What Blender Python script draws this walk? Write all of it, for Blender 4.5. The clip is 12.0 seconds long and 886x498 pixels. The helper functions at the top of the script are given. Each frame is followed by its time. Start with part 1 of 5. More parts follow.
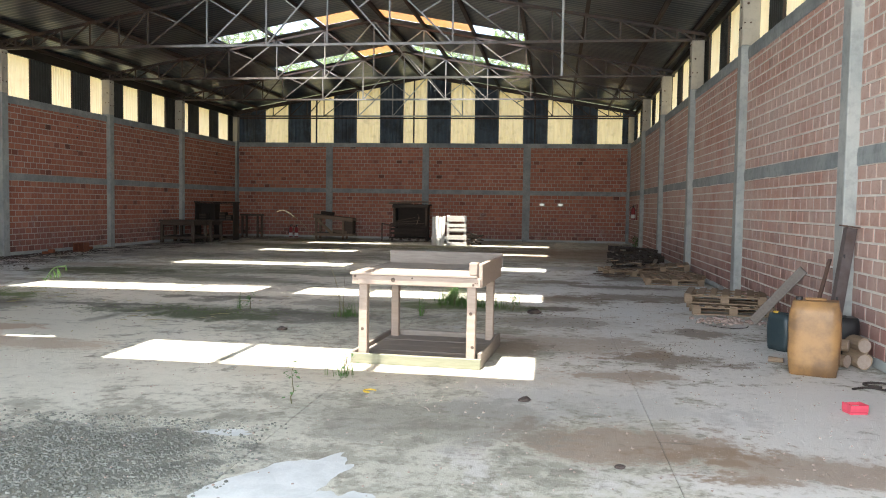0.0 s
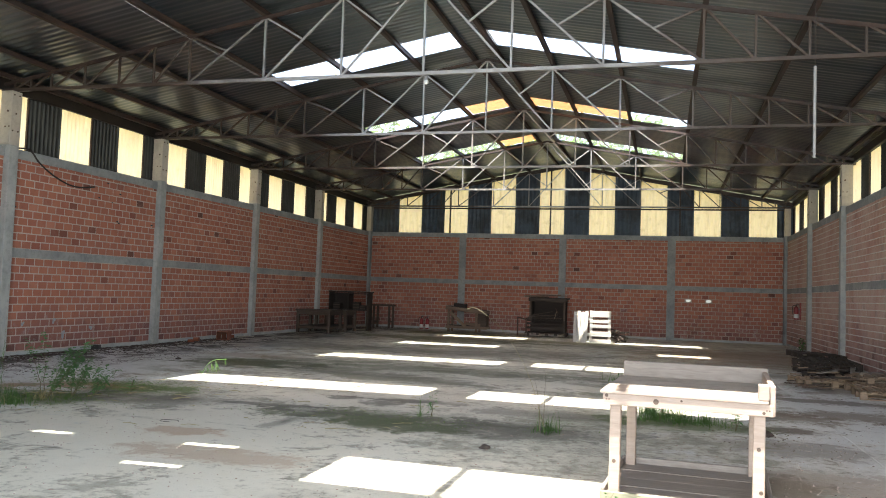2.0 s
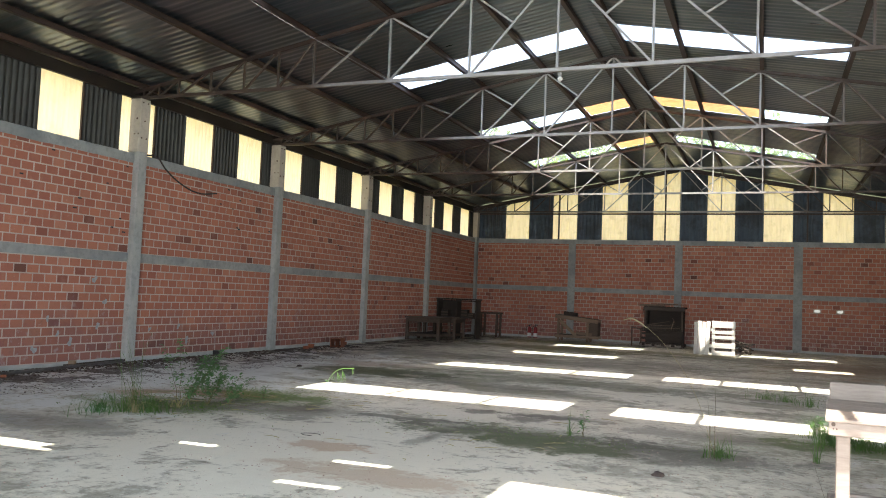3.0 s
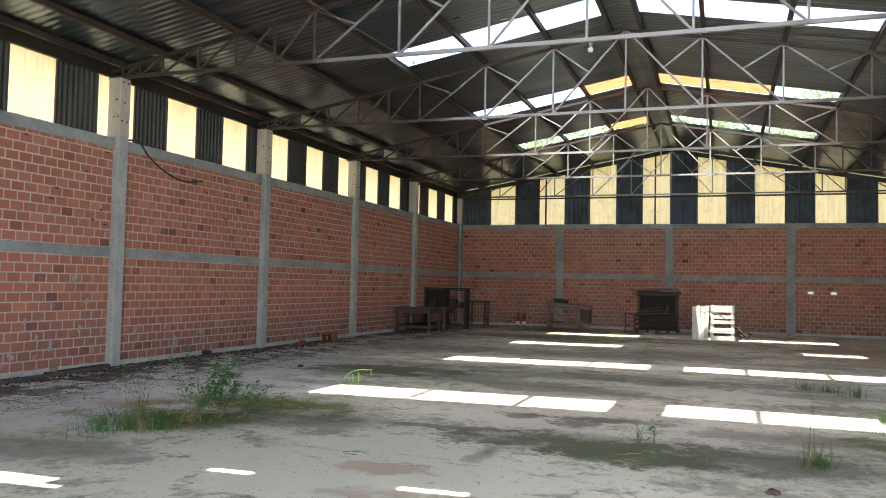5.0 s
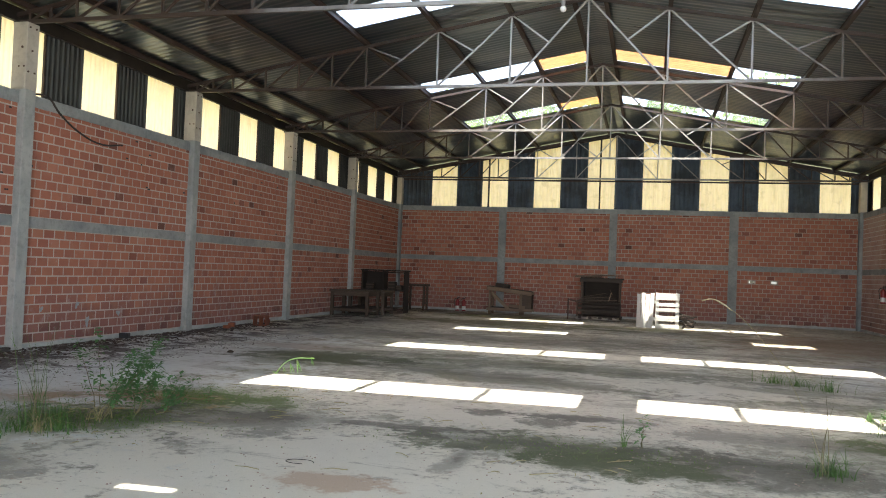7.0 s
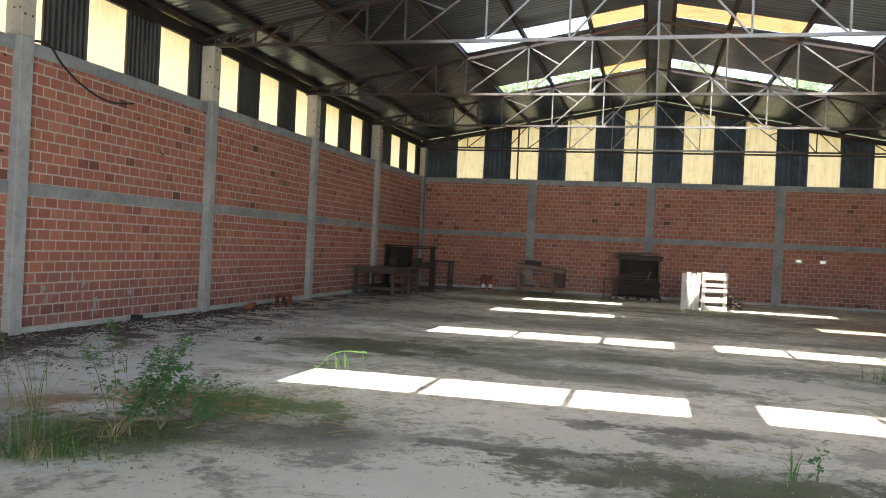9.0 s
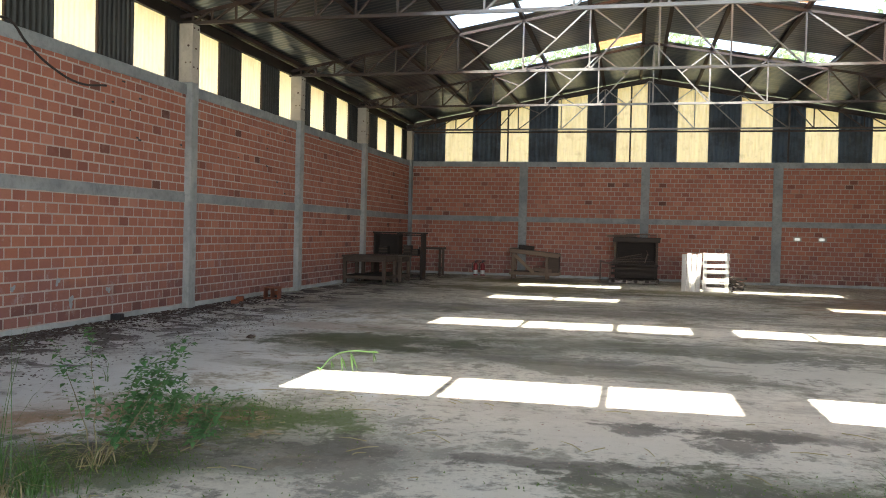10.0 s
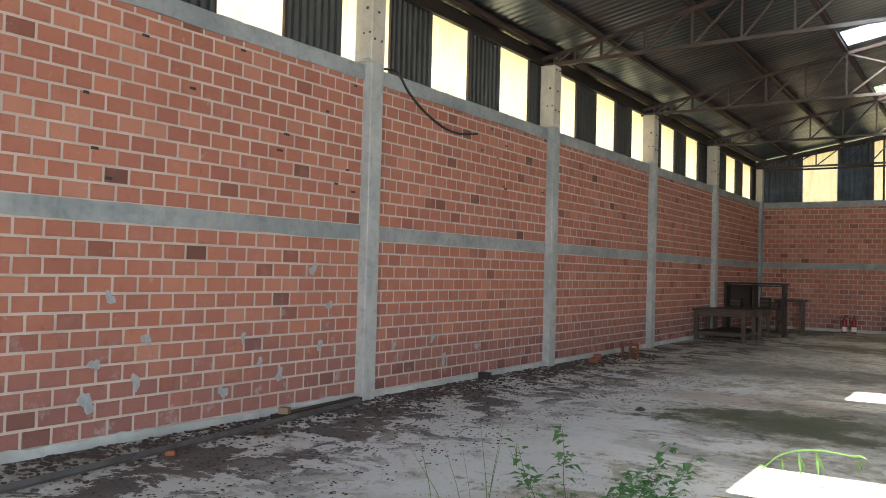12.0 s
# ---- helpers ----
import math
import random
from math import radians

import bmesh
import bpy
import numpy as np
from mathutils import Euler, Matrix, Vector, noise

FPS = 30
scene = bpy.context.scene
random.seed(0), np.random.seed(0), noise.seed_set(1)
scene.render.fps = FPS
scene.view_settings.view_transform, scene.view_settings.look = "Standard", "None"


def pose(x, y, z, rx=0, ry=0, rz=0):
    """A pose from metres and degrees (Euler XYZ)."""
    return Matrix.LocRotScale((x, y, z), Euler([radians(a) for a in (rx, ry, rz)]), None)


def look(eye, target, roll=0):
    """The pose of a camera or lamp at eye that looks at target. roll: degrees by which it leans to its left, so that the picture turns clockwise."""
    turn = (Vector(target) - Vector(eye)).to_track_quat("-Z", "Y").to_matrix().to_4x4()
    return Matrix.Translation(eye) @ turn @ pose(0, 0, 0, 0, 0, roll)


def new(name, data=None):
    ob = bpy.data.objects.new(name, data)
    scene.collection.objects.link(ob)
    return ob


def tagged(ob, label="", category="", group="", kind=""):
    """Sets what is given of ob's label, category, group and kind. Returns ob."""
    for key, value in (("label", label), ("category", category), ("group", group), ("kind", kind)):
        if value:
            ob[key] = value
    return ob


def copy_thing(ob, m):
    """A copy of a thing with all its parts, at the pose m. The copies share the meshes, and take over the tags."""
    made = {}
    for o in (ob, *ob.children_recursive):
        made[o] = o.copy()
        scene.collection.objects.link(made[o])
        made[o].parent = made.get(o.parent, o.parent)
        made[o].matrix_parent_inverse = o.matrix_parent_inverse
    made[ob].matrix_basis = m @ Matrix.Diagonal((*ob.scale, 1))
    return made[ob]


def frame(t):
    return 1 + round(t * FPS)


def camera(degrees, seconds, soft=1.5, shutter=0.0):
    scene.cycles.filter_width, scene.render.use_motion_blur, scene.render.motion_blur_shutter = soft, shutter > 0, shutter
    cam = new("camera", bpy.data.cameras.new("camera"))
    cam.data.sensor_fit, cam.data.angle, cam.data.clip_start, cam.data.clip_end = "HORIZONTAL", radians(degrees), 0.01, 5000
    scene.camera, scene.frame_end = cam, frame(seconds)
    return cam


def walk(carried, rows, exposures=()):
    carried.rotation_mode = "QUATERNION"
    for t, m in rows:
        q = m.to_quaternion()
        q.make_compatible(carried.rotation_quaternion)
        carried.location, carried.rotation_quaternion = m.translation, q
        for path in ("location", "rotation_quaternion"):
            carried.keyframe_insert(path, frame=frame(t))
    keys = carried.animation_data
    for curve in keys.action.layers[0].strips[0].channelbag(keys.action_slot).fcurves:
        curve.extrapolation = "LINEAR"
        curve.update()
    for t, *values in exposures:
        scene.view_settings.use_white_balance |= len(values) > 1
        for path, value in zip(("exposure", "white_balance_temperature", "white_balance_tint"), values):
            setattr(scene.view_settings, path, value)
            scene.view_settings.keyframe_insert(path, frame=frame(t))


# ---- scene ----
cam = camera(57.8, 12.0, soft=1.0)
SUN, SKY = 5.0, 0.15
PATH = [
    (0, (0.349, -0.056, 1.547), (0.078, 1.922, 1.438), 0.9),
    (0.5, (0.057, 0.188, 1.6), (-0.133, 2.178, 1.626), 3.0),
    (1, (-0.298, 0.395, 1.611), (-0.418, 2.391, 1.653), 1.7),
    (1.5, (-0.682, 0.705, 1.64), (-0.904, 2.69, 1.731), 1.2),
    (2, (-1.114, 0.962, 1.613), (-1.648, 2.887, 1.722), 2.0),
    (2.5, (-1.517, 1.087, 1.628), (-2.222, 2.955, 1.741), 0.7),
    (3, (-1.973, 1.391, 1.604), (-2.723, 3.241, 1.722), 2.4),
    (5, (-3.287, 2.103, 1.657), (-3.948, 3.989, 1.746), 1.2),
    (5.5, (-3.43, 2.287, 1.611), (-3.958, 4.214, 1.701), 1.2),
    (6, (-3.515, 2.523, 1.612), (-4.027, 4.455, 1.69), 1.2),
    (6.5, (-3.705, 2.811, 1.601), (-4.21, 4.745, 1.673), 2.0),
    (7, (-3.98, 3.195, 1.598), (-4.476, 5.132, 1.652), 2.3),
    (7.5, (-4.229, 3.685, 1.586), (-4.728, 5.622, 1.591), 3.0),
    (9.5, (-5.525, 5.079, 1.601), (-6.028, 7.014, 1.581), 2.6),
    (10, (-5.807, 5.509, 1.584), (-6.262, 7.456, 1.542), 1.4),
    (10.5, (-6.229, 5.803, 1.564), (-6.728, 7.739, 1.507), 3.4),
    (11, (-6.604, 5.98, 1.604), (-7.395, 7.814, 1.511), 2.2),
    (11.5, (-7.047, 6.238, 1.657), (-8.096, 7.94, 1.627), 2.2),
    (12, (-7.474, 6.402, 1.687), (-8.607, 8.049, 1.739), 1.5),
]
walk(cam, [(t, look(eye, target, roll)) for t, eye, target, roll in PATH], [(0.0, 2.22), (1.5, 2.42), (3.0, 2.54), (7.5, 2.54), (10.5, 2.72), (12.0, 2.94)])

# ---- light ----
world = bpy.data.worlds.new("world")
scene.world = world
world.use_nodes = True
_wn = world.node_tree
_sky = _wn.nodes.new("ShaderNodeTexSky")
_sky.sky_type = 'NISHITA'
_sky.sun_disc = False
_sky.sun_elevation = radians(75.8)
_sky.sun_rotation = radians(209)
_sky.dust_density = 3.0
_wn.links.new(_sky.outputs[0], _wn.nodes["Background"].inputs[0])
_wn.nodes["Background"].inputs[1].default_value = SKY

SUN_WAY = Vector((0.87, 1.55, -7.05)).normalized()
sun_data = bpy.data.lights.new("sun", 'SUN')
sun_data.energy = SUN
sun_data.angle = radians(0.53)
sun_data.color = (1.0, 0.95, 0.86)
sun = new("sun", sun_data)
sun.rotation_mode = 'QUATERNION'
sun.rotation_quaternion = SUN_WAY.to_track_quat('-Z', 'Y')
sun.location = (-8, -10, 40)

# daylight of the open front, standing in for the bright yard and sky before it
front_data = bpy.data.lights.new("front_daylight", 'AREA')
front_data.shape, front_data.size, front_data.size_y = 'RECTANGLE', 8.6, 4.7
front_data.energy = 290
front_data.color = (0.93, 0.98, 1.0)
front = new("front_daylight", front_data)
front.matrix_world = look((-1.55, -1.66, 2.45), (-1.55, 10, 2.45))

# ---- plan ----
XL, XR, YB, YF = -14.165, 3.565, 35.46, -1.6
RIDGE, SLOPE, TOP = -5.3, 0.18, 7.38
NORTH = [-0.97, 4.18, 9.33, 14.48, 19.61, 24.79, 29.90]
COLW, COLD = 0.25, 0.135
MID0, MID1, RING0, RING1 = 2.04, 2.23, 4.09, 4.29
STRIPS = [5.65, 11.5, 17.6, 23.6, 28.85]
STRIPW = 1.05


def roof_z(x):
    return TOP - SLOPE * abs(x - RIDGE)


# ---- materials ----
class Mat:
    """A node material with short helpers."""

    def __init__(self, name, rough=0.8, metal=0.0):
        self.m = bpy.data.materials.new(name)
        self.m.use_nodes = True
        self.t = self.m.node_tree
        self.b = self.t.nodes["Principled BSDF"]
        self.b.inputs["Roughness"].default_value = rough
        self.b.inputs["Metallic"].default_value = metal
        self.co = self.t.nodes.new("ShaderNodeTexCoord").outputs["Object"]

    def node(self, kind):
        return self.t.nodes.new(kind)

    def put(self, sock, value):
        if isinstance(value, bpy.types.NodeSocket):
            self.t.links.new(value, sock)
        elif isinstance(value, tuple) and len(value) == 3 and sock.type == 'RGBA':
            sock.default_value = (*value, 1)
        else:
            sock.default_value = value

    def math(self, op, a, b=0.0, clamp=False):
        n = self.node("ShaderNodeMath")
        n.operation, n.use_clamp = op, clamp
        self.put(n.inputs[0], a)
        self.put(n.inputs[1], b)
        return n.outputs[0]

    def mix(self, f, a, b, mode='MIX'):
        n = self.node("ShaderNodeMix")
        n.data_type, n.blend_type = 'RGBA', mode
        self.put(n.inputs["Factor"], f)
        self.put(n.inputs[6], a)
        self.put(n.inputs[7], b)
        return n.outputs[2]

    def noise(self, scale, detail=4.0, rough=0.55, stretch=(1, 1, 1), shift=(0, 0, 0), dist=0.0):
        mp = self.node("ShaderNodeMapping")
        mp.inputs["Scale"].default_value = stretch
        mp.inputs["Location"].default_value = shift
        self.t.links.new(self.co, mp.inputs[0])
        n = self.node("ShaderNodeTexNoise")
        n.inputs["Scale"].default_value = scale
        n.inputs["Detail"].default_value = detail
        n.inputs["Roughness"].default_value = rough
        n.inputs["Distortion"].default_value = dist
        self.t.links.new(mp.outputs[0], n.inputs["Vector"])
        return n.outputs[0]

    def ramp(self, f, lo, hi):
        n = self.node("ShaderNodeMapRange")
        n.interpolation_type = 'SMOOTHSTEP'
        self.put(n.inputs["Value"], f)
        n.inputs["From Min"].default_value, n.inputs["From Max"].default_value = lo, hi
        return n.outputs[0]

    def bump(self, h, strength=0.3, dist=0.01):
        n = self.node("ShaderNodeBump")
        n.inputs["Strength"].default_value, n.inputs["Distance"].default_value = strength, dist
        self.put(n.inputs["Height"], h)
        self.t.links.new(n.outputs[0], self.b.inputs["Normal"])

    def color(self, c):
        self.put(self.b.inputs["Base Color"], c)
        return self

    def rough(self, r):
        self.put(self.b.inputs["Roughness"], r)
        return self


def plain(name, c, c2, rough=0.7, metal=0.0, scale=6.0, bump=0.2, stretch=(1, 1, 1), detail=6.0, fine=60.0):
    """Two tones mixed by a broad and a fine noise, with relief."""
    k = Mat(name, rough, metal)
    broad = k.ramp(k.noise(scale, detail, 0.6, stretch), 0.35, 0.68)
    grain = k.noise(fine, 3.0, 0.6, stretch)
    col = k.mix(broad, c, c2)
    col = k.mix(k.math('MULTIPLY', grain, 0.35), col, tuple(v * 0.55 for v in c))
    k.color(col)
    k.rough(k.math('ADD', k.math('MULTIPLY', grain, 0.25), rough - 0.12))
    k.bump(k.math('ADD', grain, broad), bump, 0.004)
    return k.m


def brick_material(name, dusty):
    k = Mat(name, 0.88)
    info = k.node("ShaderNodeObjectInfo")
    geo = k.node("ShaderNodeNewGeometry")
    r = k.math('FRACT', k.math('ADD', info.outputs["Random"], geo.outputs["Random Per Island"]))
    ra = k.node("ShaderNodeValToRGB")
    el = ra.color_ramp.elements
    el[0].position, el[0].color = 0.0, (0.11, 0.050, 0.038, 1)
    el[1].position, el[1].color = 1.0, (0.506, 0.225, 0.152, 1)
    for p, c in ((0.015, (0.24, 0.09, 0.062, 1)), (0.05, (0.37, 0.137, 0.092, 1)), (0.40, (0.451, 0.173, 0.110, 1)), (0.66, (0.396, 0.147, 0.096, 1)), (0.86, (0.478, 0.189, 0.118, 1))):
        e = el.new(p)
        e.position, e.color = p, c
    k.t.links.new(r, ra.inputs[0])
    pos = geo.outputs["Position"]
    k.co = pos
    blot = k.ramp(k.noise(1.1, 5, 0.6), 0.42, 0.72)
    fine = k.noise(55, 4, 0.65)
    dust = k.ramp(k.noise(3.2, 5, 0.65, shift=(3, 1, 0)), 0.5, 0.8)
    sep = k.node("ShaderNodeSeparateXYZ")
    k.t.links.new(pos, sep.inputs[0])
    rise = k.math('ADD', sep.outputs[2], k.math('MULTIPLY', k.noise(1.1, 6, 0.65, shift=(5, 2, 1)), 2.2))
    damp = k.ramp(k.math('ADD', rise, k.math('MULTIPLY', r, 0.55)), 2.70, 1.60)
    bloom = k.math('MULTIPLY', damp, k.ramp(k.noise(4.5, 6, 0.7, shift=(1, 6, 3)), 0.55, 0.68))
    col = k.mix(k.math('MULTIPLY', blot, 0.35), ra.outputs[0], (0.30, 0.105, 0.07))
    col = k.mix(k.math('MULTIPLY', dust, 0.30), col, (0.50, 0.30, 0.24))
    # Dust film, whitened further so the bricks hold the daylight on them.
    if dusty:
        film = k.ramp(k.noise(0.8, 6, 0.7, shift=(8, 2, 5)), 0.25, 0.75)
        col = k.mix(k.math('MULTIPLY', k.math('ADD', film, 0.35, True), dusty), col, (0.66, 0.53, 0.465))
    col = k.mix(k.math('MULTIPLY', damp, 0.62), col, (0.27, 0.135, 0.128))
    col = k.mix(k.math('MULTIPLY', damp, k.math('MULTIPLY', k.ramp(r, 0.80, 0.86), 0.7)), col, (0.115, 0.055, 0.05))
    col = k.mix(k.math('MULTIPLY', bloom, 0.6), col, (0.46, 0.42, 0.42))
    col = k.mix(k.math('MULTIPLY', fine, 0.3), col, (0.16, 0.06, 0.045))
    rub = k.ramp(k.noise(12, 6, 0.7, shift=(2, 4, 8)), 0.54, 0.70)
    col = k.mix(k.math('MULTIPLY', rub, 0.30), col, (0.17, 0.075, 0.058))
    scuff = k.ramp(k.noise(7, 7, 0.75, shift=(9, 4, 2)), 0.60, 0.70)
    col = k.mix(k.math('MULTIPLY', scuff, 0.35), col, (0.56, 0.44, 0.38))
    k.color(col)
    k.bump(k.math('ADD', fine, rub), 0.5, 0.005)
    return k.m


def concrete_material(name, a, b, stain):
    k = Mat(name, 0.9)
    k.co = k.node("ShaderNodeNewGeometry").outputs["Position"]
    n1 = k.ramp(k.noise(1.3, 6, 0.65), 0.35, 0.65)
    n2 = k.noise(9, 5, 0.65)
    n3 = k.noise(90, 3, 0.6)
    st = k.ramp(k.noise(2.4, 6, 0.7, stretch=(1, 1, 0.25), shift=(5, 2, 1)), 0.55, 0.75)
    col = k.mix(n1, a, b)
    col = k.mix(k.math('MULTIPLY', st, 0.6), col, stain)
    col = k.mix(k.math('MULTIPLY', k.ramp(n2, 0.45, 0.7), 0.4), col, tuple(v * 0.6 for v in a))
    col = k.mix(k.math('MULTIPLY', n3, 0.25), col, tuple(v * 0.5 for v in a))
    k.color(col)
    k.bump(k.math('ADD', n2, k.math('MULTIPLY', n3, 0.5)), 0.4, 0.006)
    return k.m


def floor_material():
    """Old slab: pale worn screed with dirt, moss, damp and leaf mould."""
    k = Mat("worn_screed", 0.85)
    n_big = k.noise(0.35, 6, 0.6, dist=0.4)
    n_mid = k.noise(1.5, 8, 0.68, shift=(7, 3, 0), dist=0.3)
    n_fin = k.noise(9, 8, 0.7, shift=(1, 9, 0))
    grit = k.noise(70, 4, 0.7)
    col = k.mix(k.ramp(n_big, 0.38, 0.62), (0.645, 0.635, 0.545), (0.53, 0.525, 0.445))
    col = k.mix(k.math('MULTIPLY', k.ramp(n_mid, 0.53, 0.60), 0.50), col, (0.19, 0.18, 0.14))
    col = k.mix(k.math('MULTIPLY', k.ramp(n_fin, 0.50, 0.62), 0.55), col, (0.18, 0.16, 0.13))
    crust = k.ramp(k.noise(2.4, 12, 0.76, shift=(6, 1, 0), dist=0.25), 0.515, 0.56)
    col = k.mix(k.math('MULTIPLY', crust, 0.42), col, (0.20, 0.19, 0.15))
    sep = k.node("ShaderNodeSeparateXYZ")
    k.t.links.new(k.co, sep.inputs[0])
    X, Y = sep.outputs[0], sep.outputs[1]
    wob = k.math('MULTIPLY', k.math('SUBTRACT', n_mid, 0.5), 4.6)
    wob = k.math('ADD', wob, k.math('MULTIPLY', k.math('SUBTRACT', n_fin, 0.5), 2.6))

    def spot(cx, cy, rx, ry, soft=0.32):
        dx = k.math('DIVIDE', k.math('SUBTRACT', X, cx), rx)
        dy = k.math('DIVIDE', k.math('SUBTRACT', Y, cy), ry)
        d = k.math('SQRT', k.math('ADD', k.math('MULTIPLY', dx, dx), k.math('MULTIPLY', dy, dy)))
        return k.ramp(k.math('ADD', d, wob), 1.0 + soft, 1.0 - soft)

    patchy = k.noise(2.3, 9, 0.7, shift=(2, 5, 0), dist=0.4)
    moss = k.mix(k.ramp(patchy, 0.40, 0.50), (0.045, 0.042, 0.030), (0.050, 0.080, 0.022))
    moss = k.mix(k.ramp(patchy, 0.52, 0.58), moss, (0.115, 0.165, 0.030))
    moss = k.mix(k.ramp(k.noise(1.6, 8, 0.68, shift=(9, 7, 0)), 0.54, 0.60), moss, (0.33, 0.215, 0.075))
    col = k.mix(k.math('MULTIPLY', spot(-9.5, 10.7, 1.9, 1.25), 0.92), col, moss)
    soil = k.mix(k.ramp(k.noise(16, 6, 0.72), 0.42, 0.62), (0.075, 0.07, 0.055), (0.34, 0.32, 0.27))
    col = k.mix(k.math('MULTIPLY', spot(-8.3, 9.6, 1.3, 0.6), 0.85), col, soil)
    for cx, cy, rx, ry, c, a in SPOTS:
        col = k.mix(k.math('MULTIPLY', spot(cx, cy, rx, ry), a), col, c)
    # leaf mould along the long wall
    litter = k.ramp(k.math('ADD', X, k.math('MULTIPLY', wob, 0.9)), -11.0, -12.9)
    lit2 = k.math('MULTIPLY', litter, k.ramp(k.noise(1.5, 10, 0.72, shift=(2, 2, 0), dist=0.5), 0.495, 0.52))
    col = k.mix(k.math('MULTIPLY', lit2, 0.93), col, (0.058, 0.046, 0.043))
    col = k.mix(k.math('MULTIPLY', grit, 0.22), col, (0.10, 0.09, 0.075))
    speck = k.ramp(k.noise(26, 3, 0.6, shift=(4, 4, 0)), 0.66, 0.72)
    col = k.mix(k.math('MULTIPLY', speck, 0.5), col, (0.075, 0.065, 0.05))
    alg = k.ramp(k.noise(0.75, 9, 0.66, stretch=(0.6, 1.35, 1), shift=(4, 6, 0), dist=0.5), 0.50, 0.585)
    alg = k.math('MULTIPLY', alg, k.ramp(Y, 11.5, 15.0))
    alg = k.math('MULTIPLY', alg, k.ramp(k.math('ADD', X, k.math('MULTIPLY', wob, 0.6)), -11.6, -9.8))
    alg = k.math('MULTIPLY', alg, k.ramp(k.math('ADD', X, k.math('MULTIPLY', wob, 0.5)), 1.2, -1.2))
    col = k.mix(k.math('MULTIPLY', alg, 0.55), col, k.mix(k.ramp(k.noise(1.7, 5, 0.6, shift=(1, 3, 0)), 0.42, 0.62), (0.105, 0.10, 0.08), (0.105, 0.115, 0.045)))
    fleck = k.ramp(k.noise(42, 4, 0.65, shift=(8, 1, 0)), 0.63, 0.69)
    col = k.mix(k.math('MULTIPLY', fleck, 0.55), col, (0.74, 0.72, 0.66))
    scrape = k.ramp(k.noise(3.2, 8, 0.75, stretch=(0.35, 2.2, 1), shift=(3, 8, 0), dist=0.8), 0.60, 0.66)
    col = k.mix(k.math('MULTIPLY', scrape, 0.45), col, (0.13, 0.12, 0.095))
    k.color(col)
    k.rough(k.math('ADD', 0.40, k.math('ADD', k.math('MULTIPLY', n_fin, 0.35), k.math('MULTIPLY', k.ramp(n_big, 0.35, 0.65), 0.25))))
    k.bump(k.math('ADD', k.math('MULTIPLY', n_fin, 0.8), k.math('MULTIPLY', grit, 0.5)), 0.7, 0.014)
    return k.m


